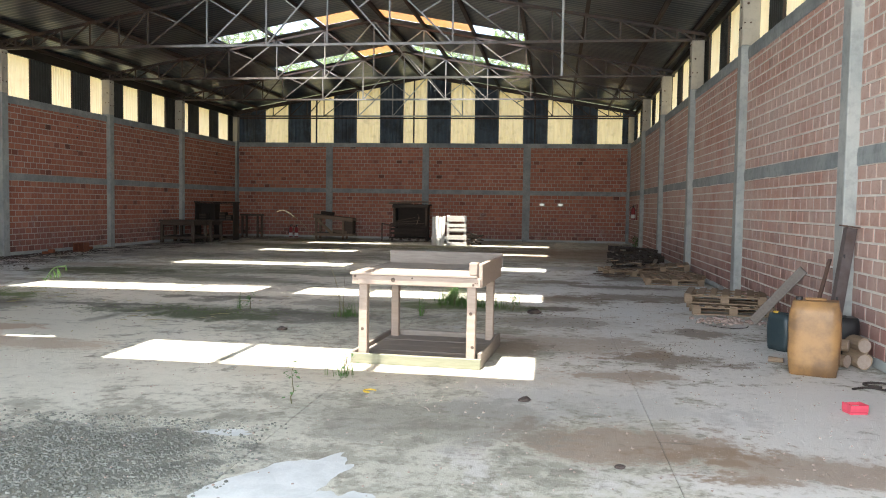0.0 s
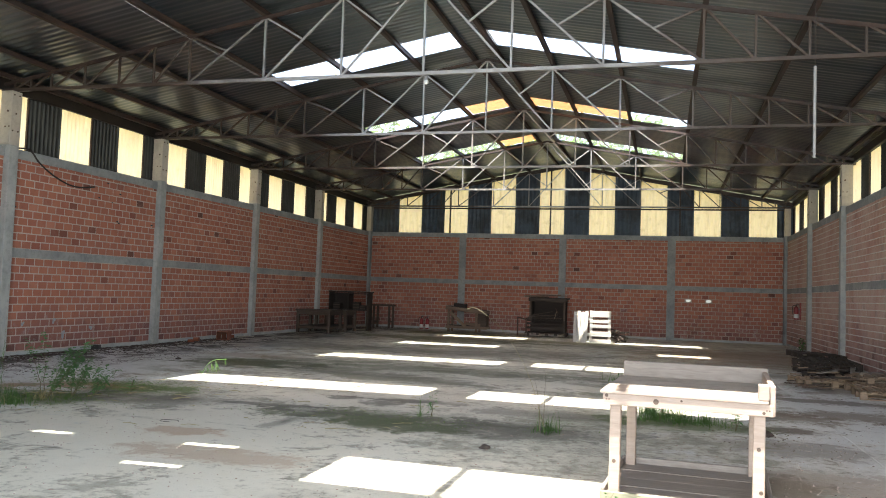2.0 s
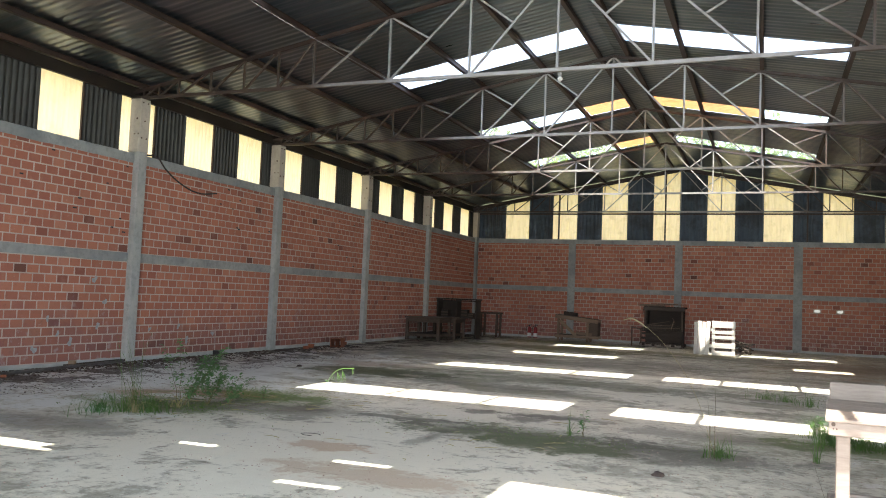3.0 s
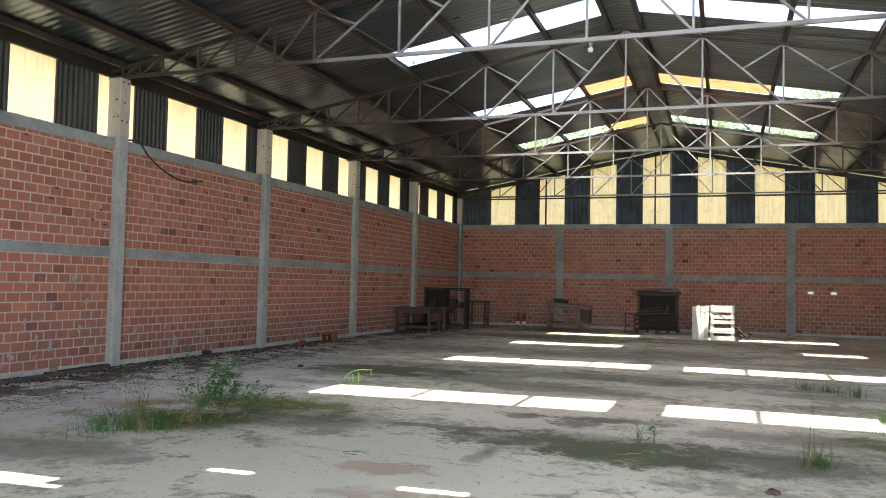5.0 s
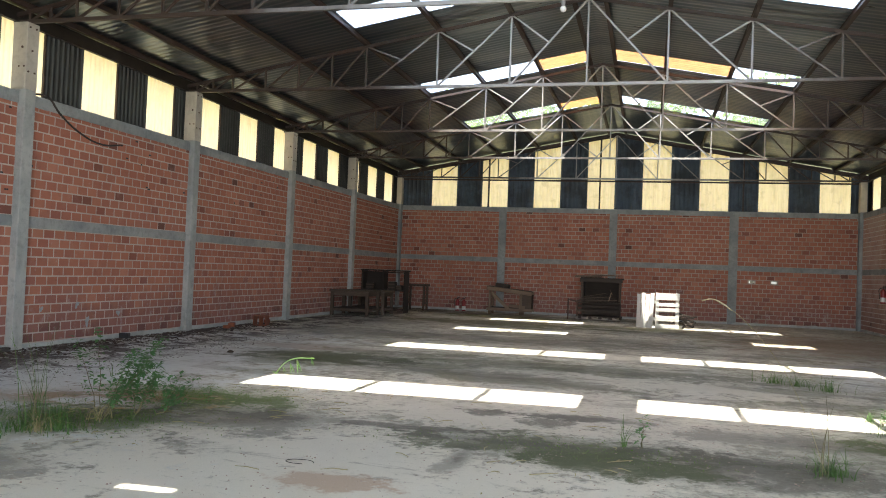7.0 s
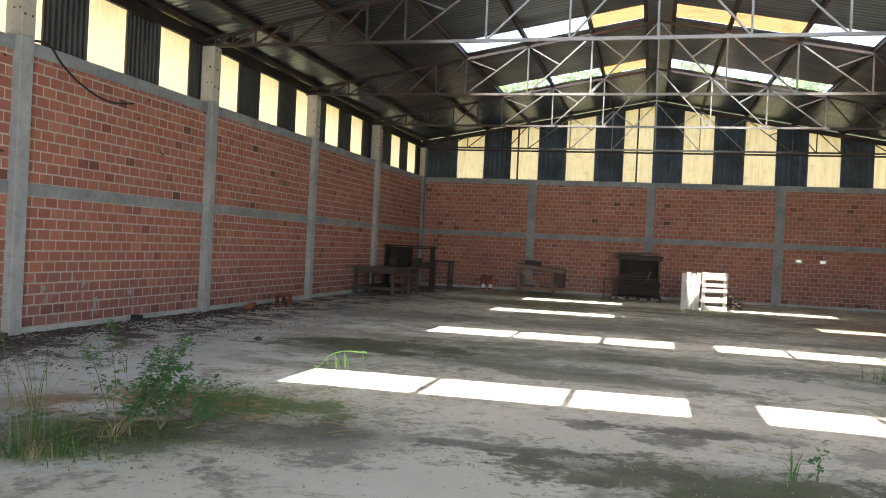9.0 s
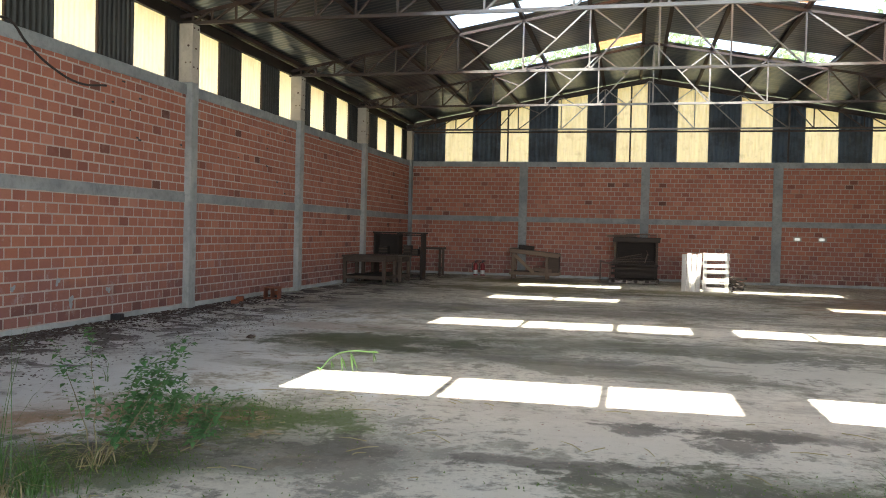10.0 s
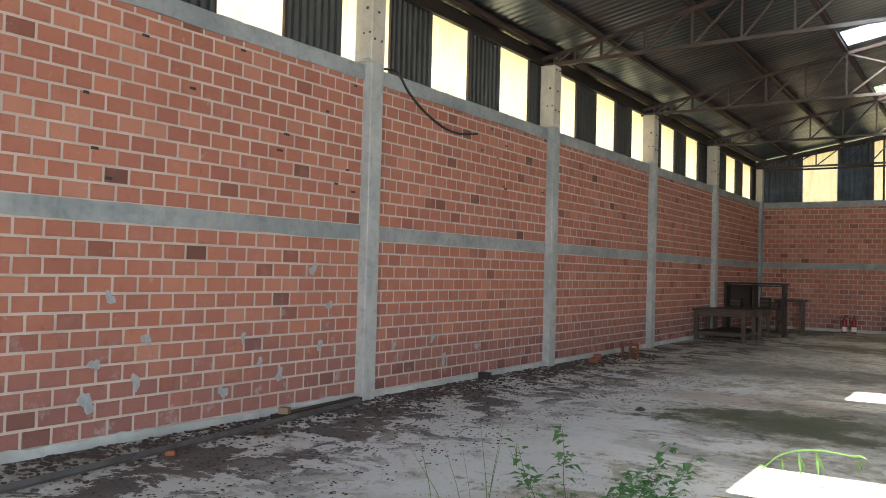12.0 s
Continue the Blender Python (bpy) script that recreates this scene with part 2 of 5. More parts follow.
GREEN, DGREEN, DARK, BROWN, RUST, PALE, WHITE, DIRT = (
    (0.075, 0.115, 0.025), (0.07, 0.085, 0.035), (0.11, 0.105, 0.085), (0.27, 0.185, 0.115), (0.30, 0.17, 0.075),
    (0.66, 0.645, 0.61), (0.70, 0.73, 0.75), (0.19, 0.145, 0.10))
SPOTS = [
    # Pale screed; the lightest patches also hold bounced sun and sheen in their colour.
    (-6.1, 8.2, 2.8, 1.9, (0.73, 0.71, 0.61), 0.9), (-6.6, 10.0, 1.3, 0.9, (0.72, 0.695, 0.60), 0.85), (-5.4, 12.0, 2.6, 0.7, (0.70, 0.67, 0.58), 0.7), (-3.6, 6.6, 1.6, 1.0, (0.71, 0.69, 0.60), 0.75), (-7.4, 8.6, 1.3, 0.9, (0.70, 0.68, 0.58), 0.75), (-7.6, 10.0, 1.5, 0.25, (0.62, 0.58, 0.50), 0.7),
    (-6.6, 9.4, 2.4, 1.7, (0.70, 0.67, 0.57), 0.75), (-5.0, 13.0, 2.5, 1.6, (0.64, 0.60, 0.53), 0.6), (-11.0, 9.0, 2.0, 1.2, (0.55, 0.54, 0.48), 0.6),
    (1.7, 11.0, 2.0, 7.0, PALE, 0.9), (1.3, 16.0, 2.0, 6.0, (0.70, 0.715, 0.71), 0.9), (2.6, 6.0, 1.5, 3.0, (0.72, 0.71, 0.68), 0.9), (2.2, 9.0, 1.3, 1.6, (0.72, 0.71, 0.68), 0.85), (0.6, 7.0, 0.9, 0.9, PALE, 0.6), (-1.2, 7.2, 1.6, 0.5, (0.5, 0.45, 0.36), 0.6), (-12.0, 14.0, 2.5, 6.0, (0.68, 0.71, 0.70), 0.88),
    (0.6, 6.2, 0.9, 0.5, (0.48, 0.48, 0.46), 0.6),
    (-5.2, 7.85, 0.9, 0.3, (0.42, 0.30, 0.20), 0.6), (-6.2, 8.85, 0.42, 0.2, (0.42, 0.25, 0.14), 0.6), (0.9, 5.25, 0.7, 0.45, BROWN, 0.75),
    (1.9, 4.95, 0.7, 0.3, BROWN, 0.7), (1.6, 8.3, 0.6, 0.35, DIRT, 0.8), (0.6, 9.0, 0.9, 0.6, BROWN, 0.6), (0.4, 10.8, 0.8, 0.5, DIRT, 0.6),
    (1.2, 26.5, 3.2, 3.4, (0.23, 0.14, 0.085), 0.7), (1.8, 14.0, 1.4, 0.5, DIRT, 0.8), (0.6, 13.5, 1.0, 0.5, DIRT, 0.8), (2.2, 10.2, 0.5, 0.3, DIRT, 0.8), (1.0, 7.4, 0.5, 0.25, BROWN, 0.7), (1.6, 15.8, 1.2, 0.35, (0.13, 0.10, 0.075), 0.8), (0.4, 16.5, 1.0, 0.4, DIRT, 0.8), (0.5, 12.2, 0.4, 0.3, (0.12, 0.095, 0.07), 0.9), (2.4, 18.0, 1.2, 1.0, DIRT, 0.7), (0.0, 8.6, 0.4, 0.5, DIRT, 0.8), (0.9, 20.5, 1.6, 0.6, (0.30, 0.31, 0.31), 0.7),
    (-4.6, 10.7, 1.5, 0.5, DGREEN, 0.85), (-2.9, 10.6, 1.3, 0.55, DARK, 0.8), (-2.2, 12.0, 1.4, 0.4, DARK, 0.6),
    (-1.0, 12.1, 1.0, 0.5, GREEN, 0.8), (-9.0, 11.75, 1.2, 0.45, (0.085, 0.14, 0.025), 0.9), (-9.9, 11.6, 0.8, 0.35, RUST, 0.75), (-9.3, 10.1, 0.8, 0.4, (0.055, 0.085, 0.025), 0.8), (-10.4, 11.0, 0.8, 0.45, RUST, 0.7),
    (-9.9, 10.9, 0.35, 0.2, WHITE, 0.8), (-8.0, 10.7, 1.0, 0.5, DARK, 0.7), (-9.3, 16.6, 1.5, 0.7, DGREEN, 0.9), (-10.4, 17.9, 1.2, 0.5, RUST, 0.45),
    (-6.0, 15.6, 2.4, 0.6, DARK, 0.6), (-5.3, 17.2, 3.0, 0.6, DGREEN, 0.55), (-3.0, 16.6, 1.9, 0.6, DARK, 0.3), (-3.6, 15.6, 2.4, 1.0, (0.72, 0.69, 0.60), 0.8), (-6.4, 14.9, 1.6, 0.5, (0.70, 0.67, 0.58), 0.7), (-4.6, 19.6, 2.4, 1.0, (0.70, 0.68, 0.60), 0.7), (-11.8, 12.2, 1.6, 1.2, (0.70, 0.73, 0.73), 0.75), (-7.2, 22.3, 3.4, 0.9, DARK, 0.6),
    (-8.6, 28.4, 3.2, 1.2, (0.115, 0.11, 0.04), 0.9), (-9.2, 32.4, 2.4, 1.0, (0.15, 0.15, 0.035), 0.85), (-4.2, 29.4, 2.0, 0.8, (0.15, 0.145, 0.05), 0.8), (-3.0, 28.0, 2.6, 0.6, DARK, 0.6), (-7.0, 33.6, 5.5, 0.7, (0.12, 0.11, 0.085), 0.7), (-5.0, 24.0, 2.0, 0.7, DARK, 0.5),
    (-6.3, 11.05, 0.9, 0.13, DARK, 0.8), (-5.1, 10.8, 0.9, 0.13, DARK, 0.8), (-4.2, 10.35, 0.8, 0.4, (0.085, 0.105, 0.045), 0.85), (-5.74, 12.29, 0.28, 0.18, DARK, 0.8),
    (-4.8, 12.35, 0.5, 0.15, DARK, 0.8), (-7.6, 11.0, 0.5, 0.3, DARK, 0.65), (-5.7, 15.1, 1.5, 0.5, (0.12, 0.12, 0.07), 0.7), (-5.5, 9.9, 0.12, 0.55, DARK, 0.55), (-9.6, 16.2, 1.4, 0.6, (0.07, 0.085, 0.035), 0.85),
    (-2.7, 4.2, 1.2, 0.8, (0.135, 0.14, 0.12), 0.92), (-0.5, 5.6, 0.8, 0.5, (0.25, 0.24, 0.2), 0.6), (-5.0, 11.9, 0.3, 0.25, DARK, 0.8), (-4.6, 12.4, 0.9, 0.2, DARK, 0.7),
    (-11.0, 22.0, 1.5, 1.2, DARK, 0.5), (-12.0, 26.5, 1.6, 1.0, DARK, 0.5), (-9.4, 8.3, 1.0, 0.4, DARK, 0.6),
]


def sheet_light_material(name, c, clear, dirt):
    """Fibreglass sheet that lets daylight through."""
    k = Mat(name, 0.4)
    streak = k.noise(5, 6, 0.7, stretch=(1.5, 1.5, 0.15))
    mot = k.noise(3, 5, 0.6)
    col = k.mix(k.math('MULTIPLY', k.ramp(streak, 0.4, 0.8), 0.55), c, dirt)
    col = k.mix(k.math('MULTIPLY', k.ramp(mot, 0.5, 0.75), 0.5), col, dirt)
    tl = k.node("ShaderNodeBsdfTranslucent")
    k.put(tl.inputs[0], col)
    df = k.node("ShaderNodeBsdfDiffuse")
    k.put(df.inputs[0], col)
    tr = k.node("ShaderNodeBsdfTransparent")
    tr.inputs[0].default_value = (1, 0.985, 0.95, 1)
    m1, m2 = k.node("ShaderNodeMixShader"), k.node("ShaderNodeMixShader")
    m1.inputs[0].default_value = 0.12
    k.t.links.new(tl.outputs[0], m1.inputs[1])
    k.t.links.new(df.outputs[0], m1.inputs[2])
    if clear > 0:
        k.put(m2.inputs[0], k.math('MULTIPLY', k.ramp(streak, 0.78, 0.60), clear))
    else:
        m2.inputs[0].default_value = 0.0
    k.t.links.new(m1.outputs[0], m2.inputs[1])
    k.t.links.new(tr.outputs[0], m2.inputs[2])
    k.t.links.new(m2.outputs[0], k.t.nodes["Material Output"].inputs[0])
    return k.m


def roof_material():
    """Galvanised sheet with dull streaks, and pale ones painted as reflections down the slope."""
    k = Mat("galvanised_sheet", 0.3, 0.95)
    k.co = k.node("ShaderNodeNewGeometry").outputs["Position"]
    sheet = k.ramp(k.noise(1.1, 2, 0.5, stretch=(0.22, 1, 0.05)), 0.36, 0.64)
    streak = k.ramp(k.noise(5.0, 5, 0.65, stretch=(0.03, 1, 0.03)), 0.48, 0.74)
    st = k.noise(3, 4, 0.6, stretch=(0.12, 1.2, 1))
    col = k.mix(sheet, (0.120, 0.158, 0.190), (0.195, 0.228, 0.250))
    col = k.mix(k.math('MULTIPLY', streak, 0.45), col, (0.44, 0.46, 0.47))
    col = k.mix(k.math('MULTIPLY', k.ramp(st, 0.50, 0.80), 0.25), col, (0.10, 0.095, 0.09))
    k.color(col)
    k.rough(k.math('ADD', 0.24, k.math('MULTIPLY', st, 0.12)))
    return k.m


def steel_paint(name, c, rust):
    k = Mat(name, 0.55, 0.1)
    k.co = k.node("ShaderNodeNewGeometry").outputs["Position"]
    n = k.noise(1.2, 6, 0.7)
    f = k.noise(35, 4, 0.7)
    col = k.mix(k.ramp(n, 0.42, 0.62), c, rust)
    col = k.mix(k.math('MULTIPLY', f, 0.4), col, tuple(v * 0.5 for v in rust))
    k.color(col)
    k.bump(f, 0.25, 0.002)
    return k.m


def truss_paint():
    """Aluminium paint with rust; shade towards the eaves is put into the dark brown."""
    k = Mat("aluminium_painted_steel", 0.5, 0.15)
    k.co = k.node("ShaderNodeNewGeometry").outputs["Position"]
    n = k.noise(0.9, 6, 0.7)
    f = k.noise(35, 4, 0.7)
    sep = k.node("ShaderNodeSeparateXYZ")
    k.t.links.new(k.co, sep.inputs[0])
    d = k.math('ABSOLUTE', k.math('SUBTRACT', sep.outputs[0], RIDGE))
    eave_dark = k.ramp(k.math('ADD', d, k.math('MULTIPLY', n, 6.0)), 4.8, 8.2)
    col = k.mix(eave_dark, (0.38, 0.38, 0.375), (0.060, 0.044, 0.036))
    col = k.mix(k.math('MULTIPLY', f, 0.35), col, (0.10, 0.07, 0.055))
    k.color(col)
    k.bump(f, 0.25, 0.002)
    return k.m


def wood(name, a, b, dark, scale=1.0):
    k = Mat(name, 0.82)
    info = k.node("ShaderNodeObjectInfo")
    g = k.noise(4 * scale, 8, 0.7, stretch=(1, 9, 9), dist=0.6)
    g2 = k.noise(30 * scale, 4, 0.6, stretch=(0.25, 2, 2))
    col = k.mix(k.ramp(g, 0.35, 0.7), a, b)
    col = k.mix(k.math('MULTIPLY', g2, 0.45), col, dark)
    col = k.mix(k.math('MULTIPLY', info.outputs["Random"], 0.3), col, dark)
    k.color(col)
    k.bump(k.math('ADD', g, g2), 0.35, 0.004)
    return k.m


def leaf_material(name, a, b):
    k = Mat(name, 0.55)
    geo = k.node("ShaderNodeNewGeometry")
    col = k.mix(geo.outputs["Random Per Island"], a, b)
    k.color(col)
    tl = k.node("ShaderNodeBsdfTranslucent")
    k.put(tl.inputs[0], k.mix(0.5, col, (0.25, 0.42, 0.06)))
    m = k.node("ShaderNodeMixShader")
    m.inputs[0].default_value = 0.35
    k.t.links.new(k.b.outputs[0], m.inputs[1])
    k.t.links.new(tl.outputs[0], m.inputs[2])
    k.t.links.new(m.outputs[0], k.t.nodes["Material Output"].inputs[0])
    return k.m


M_BRICK = brick_material("fired_brick", 0.0)
# East wall's brick and mortar: dusty, and lightened to hold the front daylight.
M_BRICK_DUSTY_LIT = brick_material("dusty_lit_brick", 0.72)
M_LITMORTAR = plain("lit_lime_mortar", (0.74, 0.69, 0.63), (0.62, 0.56, 0.51), 0.95, scale=2.0, bump=0.5)
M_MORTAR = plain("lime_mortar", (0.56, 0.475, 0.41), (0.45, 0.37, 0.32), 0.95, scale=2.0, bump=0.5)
# End wall's mortar: browner, with its deeper shade put into the colour.
M_SHADEMORTAR = plain("shaded_mortar", (0.50, 0.41, 0.345), (0.36, 0.28, 0.235), 0.95, scale=1.2, bump=0.5)
M_CONC = concrete_material("cast_concrete", (0.33, 0.35, 0.34), (0.45, 0.455, 0.43), (0.17, 0.19, 0.18))
# Darker, bluer concrete for beams, end-wall columns and corner columns.
M_BEAM = concrete_material("blue_grey_concrete", (0.24, 0.265, 0.27), (0.36, 0.38, 0.375), (0.12, 0.14, 0.145))
# Head concrete, paler and creamier because the windows' warm light is mixed in.
M_HEAD_LIT = concrete_material("lit_column_head", (0.56, 0.51, 0.42), (0.48, 0.44, 0.37), (0.36, 0.32, 0.26))
M_PLINTH = concrete_material("cement_plinth", (0.50, 0.53, 0.52), (0.36, 0.38, 0.37), (0.15, 0.165, 0.14))
M_FLOOR = floor_material()
M_JOINT = plain("joint_dirt", (0.14, 0.125, 0.10), (0.26, 0.24, 0.20), 0.95, scale=1.5)
M_BOUNCE_YARD = plain("bounce_concrete", (0.30, 0.28, 0.25), (0.24, 0.22, 0.19), 0.95, scale=0.5)
M_ROOF = roof_material()
M_TRUSS = truss_paint()
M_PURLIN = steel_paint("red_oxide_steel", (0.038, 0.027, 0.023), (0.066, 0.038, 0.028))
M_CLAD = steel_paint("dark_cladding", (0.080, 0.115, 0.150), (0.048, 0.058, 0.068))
# Near-black so that the over-deep eave beam reads as shadow under the roof.
M_EAVE_SHADE = steel_paint("shaded_eave_steel", (0.022, 0.018, 0.014), (0.034, 0.025, 0.018))
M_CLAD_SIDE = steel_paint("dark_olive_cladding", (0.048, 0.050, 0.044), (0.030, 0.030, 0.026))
M_FIBRE = sheet_light_material("cream_fibreglass", (0.90, 0.70, 0.44), 0.0, (0.80, 0.53, 0.29))
M_FIBRE2 = sheet_light_material("straw_fibreglass", (0.80, 0.60, 0.35), 0.0, (0.50, 0.34, 0.18))
M_CLEAR = sheet_light_material("clear_sheet", (0.50, 0.52, 0.50), 0.90, (0.30, 0.29, 0.25))
M_AMBER = sheet_light_material("rust_stained_sheet", (0.185, 0.088, 0.033), 0.02, (0.095, 0.037, 0.012))
M_PINE = wood("raw_pine", (0.44, 0.355, 0.295), (0.35, 0.27, 0.22), (0.18, 0.135, 0.11))
M_GREYWOOD = wood("weathered_wood", (0.33, 0.29, 0.26), (0.24, 0.20, 0.175), (0.10, 0.085, 0.07))
M_MOSSWOOD = wood("mossy_wood", (0.27, 0.26, 0.19), (0.20, 0.21, 0.14), (0.11, 0.11, 0.075))
M_PALLET = wood("pallet_wood", (0.36, 0.26, 0.17), (0.27, 0.19, 0.13), (0.12, 0.085, 0.06))
M_DARKWOOD = wood("dark_old_wood", (0.050, 0.035, 0.027), (0.034, 0.024, 0.019), (0.016, 0.012, 0.010))
M_BENCHWOOD = wood("bench_wood", (0.125, 0.085, 0.062), (0.075, 0.052, 0.04), (0.04, 0.03, 0.023))
M_TIMBER = wood("brown_timber", (0.27, 0.19, 0.13), (0.20, 0.135, 0.095), (0.09, 0.06, 0.045))
M_WHITEWOOD = wood("whitewashed_wood", (0.80, 0.78, 0.74), (0.68, 0.66, 0.62), (0.42, 0.40, 0.36))
M_TAN = plain("tan_plastic", (0.40, 0.22, 0.085), (0.17, 0.10, 0.055), 0.5, scale=4, bump=0.1)
M_TEAL = plain("teal_black_plastic", (0.025, 0.045, 0.055), (0.04, 0.06, 0.065), 0.4, scale=5, bump=0.08)
M_BLACK = plain("black_plastic", (0.018, 0.018, 0.02), (0.03, 0.03, 0.032), 0.4, scale=5, bump=0.08)
M_RED = plain("red_paint", (0.30, 0.02, 0.025), (0.22, 0.016, 0.02), 0.4, scale=5, bump=0.05)
M_PINK = plain("pink_plastic", (0.75, 0.09, 0.14), (0.62, 0.07, 0.11), 0.45, scale=5, bump=0.05)
M_LABEL = plain("white_label", (0.75, 0.75, 0.72), (0.62, 0.62, 0.60), 0.6, scale=8, bump=0.05)
M_YELLOW = plain("yellow_plastic", (0.75, 0.52, 0.05), (0.6, 0.42, 0.04), 0.5)
M_RUST = plain("rusted_steel", (0.15, 0.085, 0.06), (0.085, 0.06, 0.055), 0.75, 0.3, scale=5, bump=0.4)
M_CHANNEL = plain("primed_grey_steel", (0.145, 0.12, 0.118), (0.085, 0.06, 0.055), 0.6, 0.2, scale=4, bump=0.3)
M_STEEL = plain("dull_steel", (0.20, 0.20, 0.20), (0.13, 0.12, 0.115), 0.5, 0.6, scale=4, bump=0.2)
M_CABLE = plain("black_cable", (0.03, 0.024, 0.02), (0.05, 0.035, 0.03), 0.7)
M_PVC = plain("white_conduit", (0.27, 0.27, 0.265), (0.20, 0.20, 0.20), 0.6)
M_CLAY = plain("hollow_clay_block", (0.30, 0.10, 0.05), (0.20, 0.07, 0.042), 0.9, bump=0.4)
M_RUBBLE = plain("plaster_rubble", (0.45, 0.36, 0.32), (0.33, 0.24, 0.20), 0.95, bump=0.5)
M_LITTER = plain("leaf_mould", (0.060, 0.045, 0.040), (0.10, 0.075, 0.062), 0.95, scale=9, bump=0.5)
M_SMEAR = plain("cement_smear", (0.40, 0.42, 0.43), (0.31, 0.33, 0.34), 0.95, scale=9, bump=0.5)
M_WHITEWASH = plain("dried_whitewash", (0.70, 0.725, 0.725), (0.57, 0.60, 0.60), 0.8, scale=5, bump=0.3)
M_LEAF = leaf_material("weed_leaf", (0.045, 0.135, 0.055), (0.095, 0.225, 0.09))
M_GRASS = leaf_material("grass_blade", (0.04, 0.10, 0.028), (0.095, 0.185, 0.055))
M_PALMLEAF = leaf_material("young_palm", (0.085, 0.18, 0.055), (0.15, 0.27, 0.095))
M_DRY = leaf_material("dry_stalk", (0.34, 0.27, 0.16), (0.46, 0.38, 0.24))
M_STEM = plain("woody_stem", (0.16, 0.14, 0.07), (0.10, 0.10, 0.05), 0.8)
M_TURF = leaf_material("turf_blade", (0.06, 0.12, 0.02), (0.11, 0.18, 0.035))
M_TREE = leaf_material("tree_leaf", (0.04, 0.09, 0.02), (0.09, 0.17, 0.04))
M_BARK = plain("bark", (0.12, 0.09, 0.065), (0.07, 0.055, 0.04), 0.95, bump=0.6)
M_EARTH = plain("outside_ground", (0.16, 0.15, 0.08), (0.09, 0.11, 0.04), 0.95, scale=0.2)


# ---- mesh helpers ----
def part(name, bm, material, parent=None, label="", smooth=False):
    """Links a bmesh as one mesh object under its thing."""
    me = bpy.data.meshes.new(name)
    bm.to_mesh(me)
    bm.free()
    me.materials.append(material)
    if smooth:
        me.polygons.foreach_set("use_smooth", [True] * len(me.polygons))
    ob = new(name, me)
    if parent is not None:
        ob.parent = parent
    if label:
        tagged(ob, label)
    return ob


def thing(name, x, y, z, rz, label, category, group=""):
    ob = new(name)
    ob.matrix_basis = pose(x, y, z, 0, 0, rz)
    return tagged(ob, label, category, group)


def quads(name, verts, faces, material, parent=None):
    me = bpy.data.meshes.new(name)
    me.from_pydata(verts, [], faces)
    me.materials.append(material)
    ob = new(name, me)
    if parent is not None:
        ob.parent = parent
    return ob


def box(bm, x0, x1, y0, y1, z0, z1, bevel=0.0):
    r = bmesh.ops.create_cube(bm, size=1.0)
    bmesh.ops.transform(bm, matrix=Matrix.LocRotScale(((x0 + x1) / 2, (y0 + y1) / 2, (z0 + z1) / 2), None, (x1 - x0, y1 - y0, z1 - z0)), verts=r["verts"])
    if bevel:
        es = list({e for v in r["verts"] for e in v.link_edges})
        bmesh.ops.bevel(bm, geom=es, offset=bevel, segments=1, affect='EDGES')
    return bm


def bar(bm, p, q, w, h, bevel=0.0, up=(0, 0, 1)):
    """A straight bar of section w x h from p to q."""
    p, q = Vector(p), Vector(q)
    d = q - p
    n = d.normalized()
    upv = Vector(up)
    if abs(n.dot(upv)) > 0.98:
        upv = Vector((0, 1, 0))
    s = n.cross(upv).normalized()
    u = s.cross(n).normalized()
    rot = Matrix((n, s, u)).transposed().to_4x4()
    r = bmesh.ops.create_cube(bm, size=1.0)
    bmesh.ops.transform(bm, matrix=Matrix.Translation((p + q) / 2) @ rot @ Matrix.Diagonal((d.length, w, h, 1)), verts=r["verts"])
    if bevel:
        es = list({e for v in r["verts"] for e in v.link_edges})
        bmesh.ops.bevel(bm, geom=es, offset=bevel, segments=1, affect='EDGES')
    return bm


def cyl(bm, p, q, r0, r1=None, n=10):
    p, q = Vector(p), Vector(q)
    d = q - p
    rot = d.to_track_quat('Z', 'Y').to_matrix().to_4x4()
    bmesh.ops.create_cone(bm, cap_ends=True, segments=n, radius1=r0, radius2=r0 if r1 is None else r1, depth=d.length, matrix=Matrix.Translation((p + q) / 2) @ rot)
    return bm


def tube(name, points, r, material, parent=None):
    cu = bpy.data.curves.new(name, 'CURVE')
    cu.dimensions = '3D'
    cu.bevel_depth, cu.bevel_resolution = r, 2
    sp = cu.splines.new('BEZIER')
    sp.bezier_points.add(len(points) - 1)
    for bp, p in zip(sp.bezier_points, points):
        bp.co = p
        bp.handle_left_type = bp.handle_right_type = 'AUTO'
    cu.materials.append(material)
    ob = new(name, cu)
    if parent is not None:
        ob.parent = parent
    return ob


def B():
    return bmesh.new()


# ---- large structure ----
def build_floor():
    base = tagged(part("floor", box(B(), XL - 0.15, XR + 0.15, YF, YB + 0.15, -0.2, -0.008), M_JOINT), "dirt-filled base under old concrete floor slabs", "floor", kind="structure")
    edges = [XL + 0.002, -11.72, -1.48, 1.08, XR - 0.002]
    for a, b in zip(edges, edges[1:]):
        if b - a < 0.1:
            continue
        part("slab", box(B(), a + 0.0028, b - 0.0028, YF + 0.01, YB - 0.002, -0.12, 0.0), M_FLOOR, base)
    return base


build_floor()

# Unseen yard, added pale so that it bounces sunlight into the hall.
tagged(part("yard", box(B(), -40, 30, -45, YF - 0.16, -0.205, -0.1), M_BOUNCE_YARD), "unseen pale yard added to bounce daylight into the hall", "yard", kind="structure")
ground = tagged(part("ground", box(B(), -600, 600, -600, 600, -0.6, -0.21), M_EARTH), "grassy earth around the hall", "ground", kind="structure")


